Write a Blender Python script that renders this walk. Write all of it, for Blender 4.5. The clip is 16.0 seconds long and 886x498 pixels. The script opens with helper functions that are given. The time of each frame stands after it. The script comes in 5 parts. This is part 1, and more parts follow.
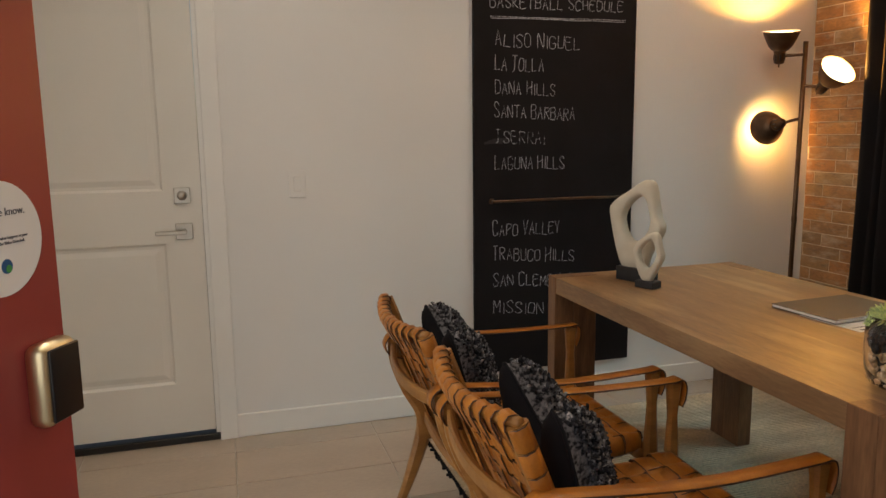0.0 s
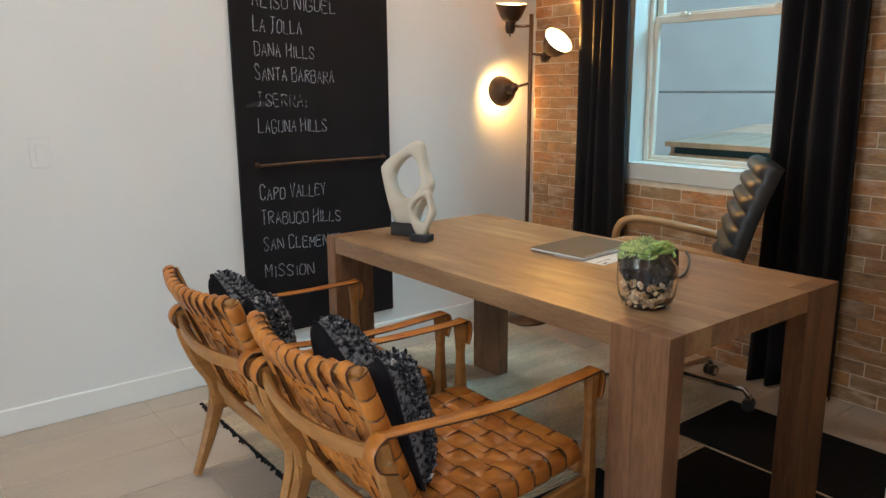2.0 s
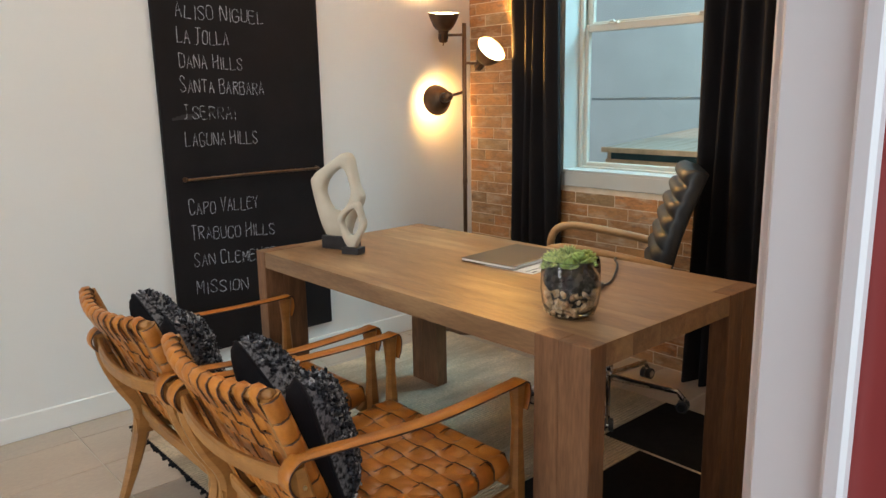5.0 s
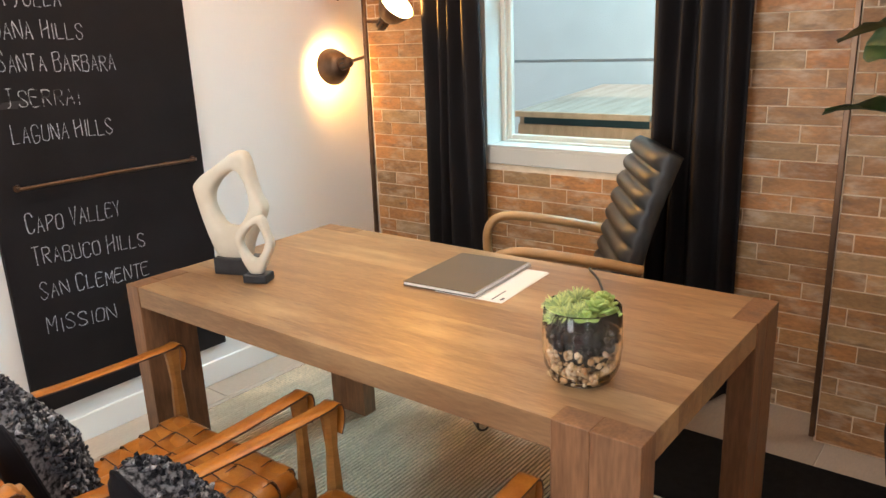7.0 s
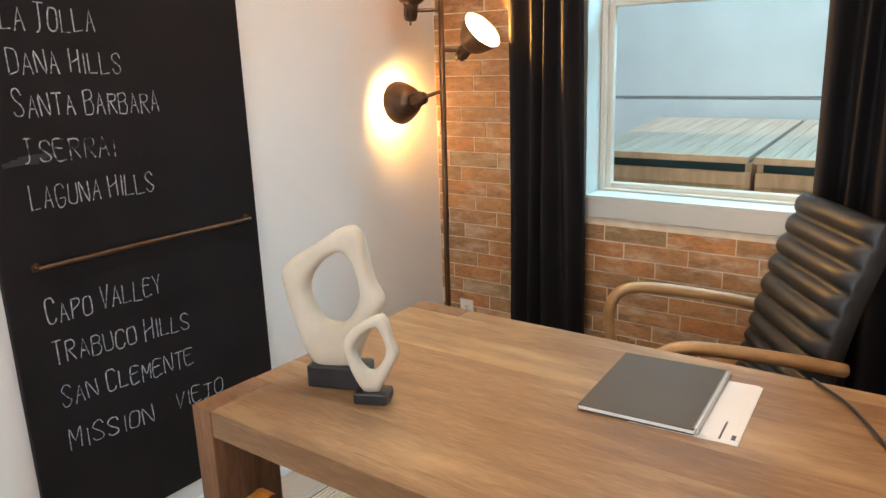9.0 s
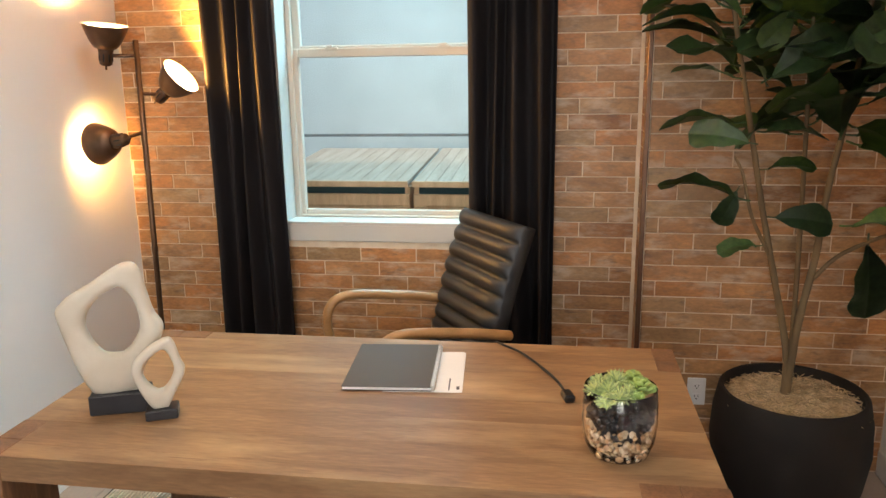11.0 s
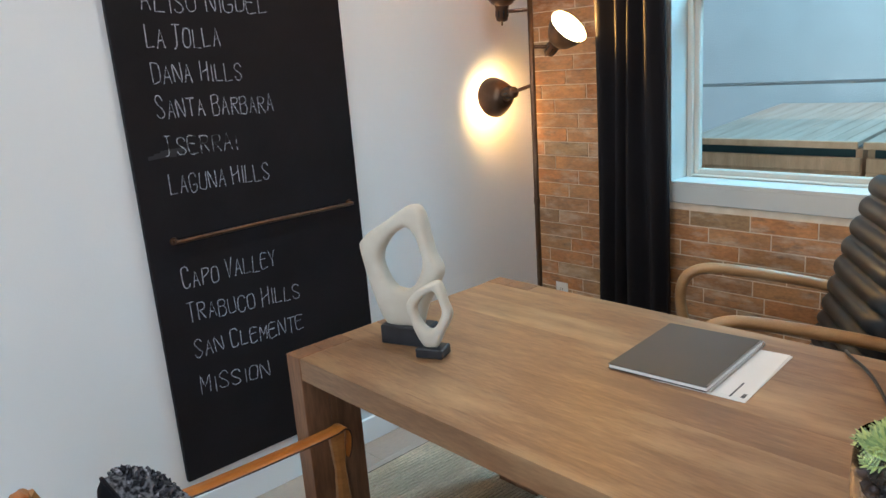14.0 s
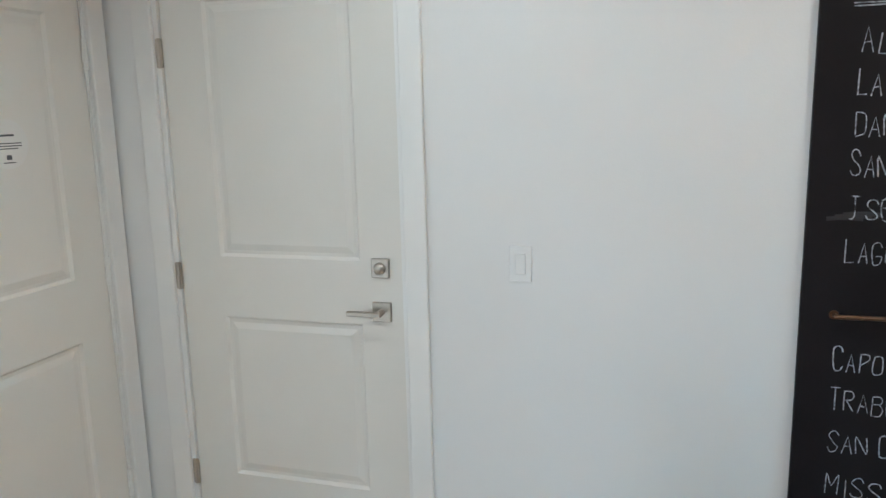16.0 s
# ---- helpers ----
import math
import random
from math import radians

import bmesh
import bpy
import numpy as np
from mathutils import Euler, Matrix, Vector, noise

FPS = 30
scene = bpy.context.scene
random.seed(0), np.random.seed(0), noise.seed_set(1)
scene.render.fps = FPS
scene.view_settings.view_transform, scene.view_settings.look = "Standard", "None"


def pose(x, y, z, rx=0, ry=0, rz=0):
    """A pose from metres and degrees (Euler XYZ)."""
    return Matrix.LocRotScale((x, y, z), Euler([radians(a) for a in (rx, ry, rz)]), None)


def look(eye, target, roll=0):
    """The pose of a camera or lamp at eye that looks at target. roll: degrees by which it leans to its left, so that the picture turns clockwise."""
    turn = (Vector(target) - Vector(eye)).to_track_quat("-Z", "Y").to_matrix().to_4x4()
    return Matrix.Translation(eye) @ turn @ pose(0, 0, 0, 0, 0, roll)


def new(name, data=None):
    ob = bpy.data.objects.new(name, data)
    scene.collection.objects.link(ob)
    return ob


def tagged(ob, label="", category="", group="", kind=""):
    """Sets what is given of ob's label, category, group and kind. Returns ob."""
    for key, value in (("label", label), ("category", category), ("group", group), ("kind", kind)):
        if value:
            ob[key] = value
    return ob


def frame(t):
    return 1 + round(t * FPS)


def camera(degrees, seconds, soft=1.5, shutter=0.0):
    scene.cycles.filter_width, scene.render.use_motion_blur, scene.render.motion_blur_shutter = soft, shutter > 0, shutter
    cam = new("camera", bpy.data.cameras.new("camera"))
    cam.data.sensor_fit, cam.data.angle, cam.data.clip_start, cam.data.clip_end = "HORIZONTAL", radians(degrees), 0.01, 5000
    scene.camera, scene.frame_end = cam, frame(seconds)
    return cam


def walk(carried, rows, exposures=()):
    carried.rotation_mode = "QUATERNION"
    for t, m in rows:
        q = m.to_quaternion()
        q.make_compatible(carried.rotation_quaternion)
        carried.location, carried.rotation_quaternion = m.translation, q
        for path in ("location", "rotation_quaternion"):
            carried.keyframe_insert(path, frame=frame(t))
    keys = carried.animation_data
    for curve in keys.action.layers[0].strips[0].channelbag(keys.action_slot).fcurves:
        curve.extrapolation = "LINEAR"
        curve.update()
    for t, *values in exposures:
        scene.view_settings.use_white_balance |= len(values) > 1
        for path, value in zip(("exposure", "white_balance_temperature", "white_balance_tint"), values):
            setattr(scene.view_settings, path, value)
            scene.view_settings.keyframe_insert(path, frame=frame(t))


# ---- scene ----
cam = camera(61.6, 16.0)
PATH = [
    (0, (1.543, 1.592, 1.326), (2.108, 3.485, 1.012), -0.7),
    (0.5, (1.464, 1.67, 1.36), (2.178, 3.514, 1.064), -0.7),
    (1, (1.379, 1.672, 1.369), (2.367, 3.372, 1.007), -0.7),
    (1.5, (1.34, 1.639, 1.346), (2.454, 3.245, 0.922), -0.3),
    (2, (1.32, 1.598, 1.345), (2.518, 3.142, 0.92), -0.4),
    (2.5, (1.305, 1.581, 1.35), (2.571, 3.069, 0.923), -0.5),
    (3, (1.313, 1.584, 1.368), (2.602, 3.054, 0.947), -0.3),
    (3.5, (1.293, 1.567, 1.395), (2.581, 3.039, 0.979), -0.4),
    (4, (1.284, 1.552, 1.394), (2.585, 3.021, 1.008), -0.8),
    (4.2, (1.29, 1.549, 1.384), (2.595, 3.018, 1.011), -1.0),
    (6.3, (1.61, 1.833, 1.349), (2.901, 3.269, 0.826), -1.3),
    (6.5, (1.621, 1.939, 1.368), (2.983, 3.308, 0.849), -1.4),
    (7, (1.692, 2.143, 1.444), (3.194, 3.343, 0.892), -2.3),
    (7.5, (1.755, 2.225, 1.471), (3.301, 3.364, 0.91), -3.3),
    (8, (1.799, 2.388, 1.487), (3.365, 3.493, 0.918), -3.3),
    (8.5, (1.854, 2.638, 1.488), (3.359, 3.843, 0.958), -2.7),
    (9, (1.88, 2.856, 1.495), (3.433, 4.012, 0.994), -2.0),
    (9.5, (1.697, 3.042, 1.522), (3.467, 3.826, 1.02), -1.9),
    (10, (1.548, 3.025, 1.555), (3.412, 3.553, 1.06), -1.5),
    (10.2, (1.496, 2.997, 1.567), (3.388, 3.431, 1.086), -1.3),
    (12.3, (1.393, 2.849, 1.578), (3.326, 3.099, 1.13), -0.7),
    (12.5, (1.412, 2.79, 1.568), (3.33, 3.124, 1.111), -0.7),
    (13, (1.517, 2.699, 1.547), (3.377, 3.262, 1.075), -1.6),
    (13.5, (1.679, 2.653, 1.535), (3.359, 3.636, 1.075), -4.0),
    (14, (1.839, 2.527, 1.495), (3.13, 3.973, 1.003), -4.4),
    (14.5, (1.965, 2.511, 1.458), (2.923, 4.207, 1.004), -4.1),
    (15, (2.126, 2.541, 1.51), (2.836, 4.374, 1.14), -2.9),
    (15.5, (2.268, 2.548, 1.513), (2.362, 4.518, 1.181), -1.9),
    (16, (2.295, 2.605, 1.576), (1.72, 4.486, 1.216), -1.4),
]
walk(cam, [(t, look(eye, target, roll)) for t, eye, target, roll in PATH],
     [(0.0, -1.2, 7300, 12), (0.5, -0.47, 6650, 8), (1.0, -0.40, 5850, 4), (2.0, -0.50, 5950, 5), (3.0, -0.38, 6100, 6), (4.0, -0.50, 6100, 5),
      (6.5, -0.14, 6550, 10), (7.2, 0.28, 6550, 11), (8.0, 0.20, 6350, 8), (8.5, -0.04, 6250, 9), (10.0, -0.10, 6500, 11), (12.5, -0.03, 6600, 13),
      (13.0, -0.18, 5450, 6), (14.0, -0.40, 5300, 4), (15.0, -0.55, 5500, 2), (15.5, -0.72, 5450, 2), (16.0, -0.42, 5400, 1)])

# ---- world and daylight ----
world = bpy.data.worlds.new("sky")
scene.world = world
world.use_nodes = True
wn = world.node_tree
sky = wn.nodes.new("ShaderNodeTexSky")
sky.sky_type = "NISHITA"
sky.sun_disc = False
sky.sun_elevation = radians(52)
sky.sun_rotation = radians(259)
wn.links.new(sky.outputs[0], wn.nodes["Background"].inputs[0])
wn.nodes["Background"].inputs[1].default_value = 0.15

sun_data = bpy.data.lights.new("sun", "SUN")
sun_data.energy, sun_data.angle, sun_data.color = 1.5, radians(0.6), (1.0, 0.95, 0.88)
sun = new("sun", sun_data)
sun.matrix_world = look((0, 0, 20), (15.0, 3.0, 0))


def area_light(name, eye, target, w, h, energy, color):
    d = bpy.data.lights.new(name, "AREA")
    d.shape, d.size, d.size_y, d.energy, d.color = "RECTANGLE", w, h, energy, color
    ob = new(name, d)
    ob.matrix_world = look(eye, target)
    return ob


# Sky light that enters by the open front doorway.
area_light("doorway_daylight", (1.35, 0.35, 1.55), (1.9, 3.6, 0.9), 2.2, 2.2, 46, (0.90, 0.95, 1.0))
# Added fill light: daylight of an assumed, unseen hall window through the west opening.
area_light("hall_fill", (-2.55, 2.9, 1.28), (2.0, 2.9, 1.15), 2.3, 2.3, 150, (0.96, 0.98, 1.0))


# Sky light that falls between the houses and enters by the window.
area_light("window_daylight", (5.75, 2.95, 3.10), (3.75, 4.70, 1.10), 1.6, 1.0, 100, (0.40, 0.80, 1.0))


# ---- materials ----
def links_of(m):
    return m.node_tree.nodes, m.node_tree.links


def material(name, color, rough=0.5, metal=0.0, second=None, scale=8.0, stretch=(1, 1, 1), bump=0.0, bump_scale=60.0,
             bump_depth=0.002, grain=None, rand=None, island=False, contrast=(0.35, 0.65), spec=0.5, rough_var=0.08, twist=0.0):
    """A surface with two scales of variation in its colour, some in its gloss, and a fine relief."""
    m = bpy.data.materials.new(name)
    m.use_nodes = True
    n, l = links_of(m)
    b = n["Principled BSDF"]
    b.inputs["Roughness"].default_value = rough
    b.inputs["Metallic"].default_value = metal
    b.inputs["Specular IOR Level"].default_value = spec
    tc = n.new("ShaderNodeTexCoord")
    mp = n.new("ShaderNodeMapping")
    mp.inputs["Scale"].default_value = stretch
    l.new(tc.outputs["Object"], mp.inputs["Vector"])
    if rand and not island:
        own = n.new("ShaderNodeObjectInfo")
        shift = n.new("ShaderNodeVectorMath")
        shift.operation = "SCALE"
        shift.inputs[0].default_value = (37.0, 53.0, 71.0)
        l.new(own.outputs["Random"], shift.inputs["Scale"])
        l.new(shift.outputs[0], mp.inputs["Location"])
    second = second or tuple(c * 0.82 for c in color)
    big = n.new("ShaderNodeTexNoise")
    big.inputs["Scale"].default_value = scale
    big.inputs["Detail"].default_value = 6
    big.inputs["Distortion"].default_value = twist
    l.new(mp.outputs[0], big.inputs["Vector"])
    ramp = n.new("ShaderNodeValToRGB")
    ramp.color_ramp.elements[0].position, ramp.color_ramp.elements[1].position = contrast
    ramp.color_ramp.elements[0].color = (*second, 1)
    ramp.color_ramp.elements[1].color = (*color, 1)
    l.new(big.outputs["Fac"], ramp.inputs["Fac"])
    out = ramp.outputs["Color"]
    fine = n.new("ShaderNodeTexNoise")
    fine.inputs["Scale"].default_value = bump_scale
    fine.inputs["Detail"].default_value = 4
    l.new(mp.outputs[0], fine.inputs["Vector"])
    if rand or island:
        info = n.new("ShaderNodeNewGeometry" if island else "ShaderNodeObjectInfo")
        pick = n.new("ShaderNodeValToRGB")
        pick.color_ramp.interpolation = "LINEAR"
        for k, c in enumerate(rand):
            e = pick.color_ramp.elements[k] if k < 2 else pick.color_ramp.elements.new(k / max(1, len(rand) - 1))
            e.position = k / max(1, len(rand) - 1)
            e.color = (*c, 1)
        l.new(info.outputs["Random Per Island" if island else "Random"], pick.inputs["Fac"])
        mix = n.new("ShaderNodeMix")
        mix.data_type, mix.blend_type = "RGBA", "MULTIPLY"
        mix.inputs["Factor"].default_value = 1.0
        l.new(out, mix.inputs[6])
        l.new(pick.outputs["Color"], mix.inputs[7])
        out = mix.outputs[2]
    if grain:
        mix = n.new("ShaderNodeMix")
        mix.data_type, mix.blend_type = "RGBA", "MULTIPLY"
        gr = n.new("ShaderNodeValToRGB")
        gr.color_ramp.elements[0].position, gr.color_ramp.elements[1].position = 0.3, 0.7
        gr.color_ramp.elements[0].color = (1 - grain, 1 - grain, 1 - grain, 1)
        gr.color_ramp.elements[1].color = (1, 1, 1, 1)
        l.new(fine.outputs["Fac"], gr.inputs["Fac"])
        mix.inputs["Factor"].default_value = 1.0
        l.new(out, mix.inputs[6])
        l.new(gr.outputs["Color"], mix.inputs[7])
        out = mix.outputs[2]
    l.new(out, b.inputs["Base Color"])
    if rough_var:
        mr = n.new("ShaderNodeMapRange")
        mr.inputs[3].default_value, mr.inputs[4].default_value = max(0, rough - rough_var), min(1, rough + rough_var)
        l.new(big.outputs["Fac"], mr.inputs[0])
        l.new(mr.outputs[0], b.inputs["Roughness"])
    if bump:
        bp = n.new("ShaderNodeBump")
        bp.inputs["Strength"].default_value = bump
        bp.inputs["Distance"].default_value = bump_depth
        l.new(fine.outputs["Fac"], bp.inputs["Height"])
        l.new(bp.outputs[0], b.inputs["Normal"])
    return m


def patches(m, color, scale, lo, hi, amount, stretch=(1, 1, 1), island=False):
    """Worn or stained patches with a shape of their own over a material's colour."""
    n, l = links_of(m)
    b = n["Principled BSDF"]
    before = b.inputs["Base Color"].links[0].from_socket
    tc = n.new("ShaderNodeTexCoord")
    mp = n.new("ShaderNodeMapping")
    mp.inputs["Scale"].default_value = stretch
    own = n.new("ShaderNodeObjectInfo")
    shift = n.new("ShaderNodeVectorMath")
    shift.operation = "SCALE"
    shift.inputs[0].default_value = (61.0, 29.0, 47.0)
    l.new(own.outputs["Random"], shift.inputs["Scale"])
    l.new(shift.outputs[0], mp.inputs["Location"])
    l.new(tc.outputs["Object"], mp.inputs["Vector"])
    no = n.new("ShaderNodeTexNoise")
    no.inputs["Scale"].default_value, no.inputs["Detail"].default_value, no.inputs["Roughness"].default_value = scale, 8, 0.62
    l.new(mp.outputs[0], no.inputs["Vector"])
    mr = n.new("ShaderNodeMapRange")
    mr.inputs[1].default_value, mr.inputs[2].default_value, mr.inputs[4].default_value = lo, hi, amount
    l.new(no.outputs["Fac"], mr.inputs[0])
    mix = n.new("ShaderNodeMix")
    mix.data_type = "RGBA"
    l.new(mr.outputs[0], mix.inputs["Factor"])
    l.new(before, mix.inputs[6])
    mix.inputs[7].default_value = (*color, 1)
    l.new(mix.outputs[2], b.inputs["Base Color"])
    return m


def glowing(name, color, strength):
    m = bpy.data.materials.new(name)
    m.use_nodes = True
    b = m.node_tree.nodes["Principled BSDF"]
    b.inputs["Base Color"].default_value = (1, 0.9, 0.75, 1)
    b.inputs["Emission Color"].default_value = (*color, 1)
    b.inputs["Emission Strength"].default_value = strength
    return m


def clear_glass(name, tint=(1, 1, 1), ior=1.45):
    m = bpy.data.materials.new(name)
    m.use_nodes = True
    b = m.node_tree.nodes["Principled BSDF"]
    b.inputs["Base Color"].default_value = (*tint, 1)
    b.inputs["Transmission Weight"].default_value = 1.0
    b.inputs["Roughness"].default_value = 0.0
    b.inputs["IOR"].default_value = ior
    return m


M_WALL = material("wall_paint", (0.80, 0.80, 0.79), 0.62, second=(0.77, 0.77, 0.76), scale=1.2, bump=0.25, bump_scale=140, bump_depth=0.0012)
M_TRIM = material("trim_paint", (0.83, 0.83, 0.81), 0.38, second=(0.80, 0.80, 0.78), scale=3, bump=0.08, bump_scale=40)
M_DOORPAINT = material("door_paint", (0.78, 0.76, 0.71), 0.42, second=(0.75, 0.73, 0.68), scale=2.5, bump=0.1, bump_scale=70)
M_DOORRED = material("red_door_paint", (0.33, 0.055, 0.05), 0.42, second=(0.29, 0.045, 0.042), scale=3, bump=0.1, bump_scale=90)
M_CEIL = material("ceiling_paint", (0.80, 0.80, 0.79), 0.8, scale=1.5, bump=0.3, bump_scale=120)
M_GROUT = material("floor_grout", (0.66, 0.61, 0.54), 0.85, scale=20, bump=0.3, bump_scale=300)
M_TILE = material("floor_tile", (0.57, 0.475, 0.385), 0.42, second=(0.48, 0.395, 0.315), scale=2.2, stretch=(1, 2.6, 1), bump=0.12, bump_scale=45,
                  grain=0.10, rand=[(0.93, 0.93, 0.93), (1, 1, 1), (1.0, 0.98, 0.96)], contrast=(0.25, 0.75))
BRICK_TONES = [(0.66, 0.71, 0.75), (1.08, 0.86, 0.64), (0.86, 0.97, 1.04), (1.12, 0.84, 0.60), (1.0, 0.97, 0.93), (0.70, 0.58, 0.49),
               (1.22, 1.08, 0.88), (0.72, 0.78, 0.80), (1.02, 0.78, 0.56)]
M_BRICK = material("brick_tile", (0.60, 0.350, 0.165), 0.55, second=(0.40, 0.222, 0.102), scale=9, stretch=(1, 1, 2.2), bump=0.35, bump_scale=55,
                   bump_depth=0.002, grain=0.30, rand=BRICK_TONES, contrast=(0.30, 0.68))
patches(M_BRICK, (0.66, 0.54, 0.41), 15, 0.50, 0.66, 0.58, (1, 0.45, 1.4))
patches(M_BRICK, (0.14, 0.090, 0.060), 24, 0.54, 0.69, 0.68, (1, 0.45, 1.5))
M_MORTAR = material("brick_mortar", (0.84, 0.71, 0.54), 0.9, second=(0.74, 0.60, 0.43), scale=18, bump=0.4, bump_scale=220)
M_WOOD = material("walnut_desk_wood", (0.42, 0.248, 0.124), 0.46, second=(0.235, 0.124, 0.056), scale=2.6, twist=1.6, stretch=(5.0, 0.7, 5.0), bump=0.14,
                  bump_scale=34, grain=0.28, rand=[(0.91, 0.90, 0.89), (1.06, 1.05, 1.02)], contrast=(0.25, 0.75), spec=0.55)
patches(M_WOOD, (0.16, 0.084, 0.040), 3.8, 0.48, 0.70, 0.70, (2.6, 0.45, 2.6))
patches(M_WOOD, (0.60, 0.41, 0.21), 3.0, 0.50, 0.72, 0.55, (2.2, 0.5, 2.2))
patches(M_WOOD, (0.10, 0.052, 0.026), 60, 0.62, 0.74, 0.55, (1.0, 0.07, 1.0))
# Leg walnut: upright grain, base colour darker and redder than the top's.
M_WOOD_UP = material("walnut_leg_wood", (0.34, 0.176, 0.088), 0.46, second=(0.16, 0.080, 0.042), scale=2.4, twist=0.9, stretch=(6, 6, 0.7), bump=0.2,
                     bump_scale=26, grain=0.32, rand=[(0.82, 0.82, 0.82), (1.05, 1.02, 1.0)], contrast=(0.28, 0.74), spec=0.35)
M_OAK = material("chair_frame_wood", (0.41, 0.19, 0.050), 0.38, second=(0.30, 0.130, 0.033), scale=6, stretch=(1, 1, 5), bump=0.1, bump_scale=50, grain=0.18)
M_LEATHER = material("tan_leather", (0.53, 0.205, 0.034), 0.38, second=(0.38, 0.125, 0.018), scale=14, bump=0.35, bump_scale=160, bump_depth=0.001,
                     grain=0.14, rand=[(0.82, 0.78, 0.72), (1.06, 1.04, 1.0)], spec=0.35)
M_LEATHEREDGE = material("burnished_leather_edge", (0.060, 0.022, 0.008), 0.6, second=(0.040, 0.014, 0.006), scale=30)
M_SHOE = material("black_leather", (0.022, 0.023, 0.024), 0.46, second=(0.013, 0.014, 0.015), scale=12, bump=0.3, bump_scale=180, bump_depth=0.001)
M_ARMWOOD = material("bent_arm_wood", (0.50, 0.285, 0.120), 0.36, second=(0.38, 0.200, 0.078), scale=5, stretch=(2, 2, 6), grain=0.15, bump=0.05)
M_CHROME = material("chrome", (0.75, 0.75, 0.76), 0.12, 1.0, second=(0.70, 0.70, 0.71), rough_var=0.04)
M_NICKEL = material("brushed_nickel", (0.55, 0.51, 0.46), 0.30, 1.0, second=(0.48, 0.45, 0.40), scale=20, rough_var=0.06)
M_BRASS = material("satin_brass", (0.72, 0.60, 0.38), 0.30, 1.0, second=(0.64, 0.52, 0.32), rough_var=0.05)
M_BRONZE = material("dark_bronze", (0.165, 0.098, 0.060), 0.36, 0.75, second=(0.115, 0.066, 0.040), scale=15)
M_SHADEIN = material("shade_inside", (0.82, 0.78, 0.70), 0.4)
M_BOARD = material("chalkboard_paint", (0.0155, 0.0130, 0.0148), 0.60, second=(0.0105, 0.0090, 0.0102), scale=4, bump=0.1, bump_scale=200, grain=0.1, spec=0.18)
M_SMEAR = material("chalk_smear", (0.035, 0.034, 0.036), 0.8, second=(0.020, 0.019, 0.020), scale=9)
M_CHALK = material("chalk", (0.52, 0.54, 0.59), 0.95, second=(0.11, 0.115, 0.13), scale=120, contrast=(0.32, 0.60), bump=0.5, bump_scale=400)
M_CHALKFAINT = material("faint_chalk", (0.38, 0.40, 0.43), 0.95, second=(0.03, 0.03, 0.03), scale=45, contrast=(0.44, 0.54))
M_PLASTER = material("sculpture_plaster", (0.60, 0.55, 0.455), 0.75, second=(0.53, 0.47, 0.37), scale=10, bump=0.4, bump_scale=150, bump_depth=0.0015)
M_STONE = material("black_stone", (0.020, 0.021, 0.025), 0.42, second=(0.012, 0.012, 0.015), scale=30)
M_CURTAIN = material("black_curtain_cloth", (0.0165, 0.0145, 0.0155), 0.74, second=(0.0115, 0.0102, 0.0110), scale=12, stretch=(1, 1, 0.3), bump=0.15, bump_scale=300, spec=0.2)
M_NAVY = material("black_cushion_cloth", (0.014, 0.014, 0.018), 0.9, scale=40, bump=0.4, bump_scale=500, spec=0.2)
M_BOUCLE = material("grey_boucle_wool", (0.42, 0.42, 0.44), 0.95, second=(0.03, 0.031, 0.036), scale=90, bump=0.8, bump_scale=180, bump_depth=0.003,
                    rand=[(0.06, 0.06, 0.07), (0.30, 0.31, 0.34), (1.25, 1.25, 1.28), (0.07, 0.07, 0.085), (0.12, 0.12, 0.15), (0.9, 0.88, 0.86), (0.06, 0.06, 0.07), (0.35, 0.35, 0.40)], island=True, contrast=(0.4, 0.6), spec=0.2)
M_PAPER = material("paper", (0.80, 0.79, 0.76), 0.8, second=(0.77, 0.76, 0.73), scale=6)
M_COVER = material("charcoal_cover", (0.085, 0.071, 0.056), 0.60, second=(0.072, 0.060, 0.047), scale=9, bump=0.15, bump_scale=200)
M_INK = material("grey_print", (0.12, 0.12, 0.13), 0.8)
M_BLACK = material("black_plastic", (0.012, 0.012, 0.013), 0.35)
M_WHITEPL = material("white_plastic", (0.80, 0.80, 0.79), 0.30, second=(0.78, 0.78, 0.77))
M_RUG = material("grey_woven_rug", (0.96, 0.80, 0.59), 0.95, second=(0.82, 0.66, 0.46), scale=5, bump=0.6, bump_scale=90, bump_depth=0.004, grain=0.3, spec=0.1)
patches(M_RUG, (0.42, 0.34, 0.25), 2.2, 0.44, 0.64, 0.70, (0.5, 2.4, 1))
M_RUGBLACK = material("black_rug_block", (0.012, 0.011, 0.011), 0.97, second=(0.008, 0.0075, 0.0075), scale=40, bump=0.7, bump_scale=200, spec=0.1)
M_POT = material("black_planter", (0.014, 0.012, 0.011), 0.72, second=(0.010, 0.009, 0.008), scale=8, bump=0.25, bump_scale=80, spec=0.3)
M_BARK = material("plant_bark", (0.20, 0.14, 0.07), 0.8, second=(0.11, 0.078, 0.04), scale=20, stretch=(1, 1, 0.3), bump=0.5, bump_scale=60)
M_LEAF = material("rubber_leaf", (0.095, 0.175, 0.055), 0.40, second=(0.052, 0.110, 0.038), scale=9, grain=0.2,
                  rand=[(0.40, 0.48, 0.58), (0.7, 0.78, 0.82), (0.55, 0.62, 0.66), (1.0, 1.0, 0.9), (0.8, 0.85, 0.8), (2.1, 1.75, 0.9)], bump=0.2, bump_scale=30)
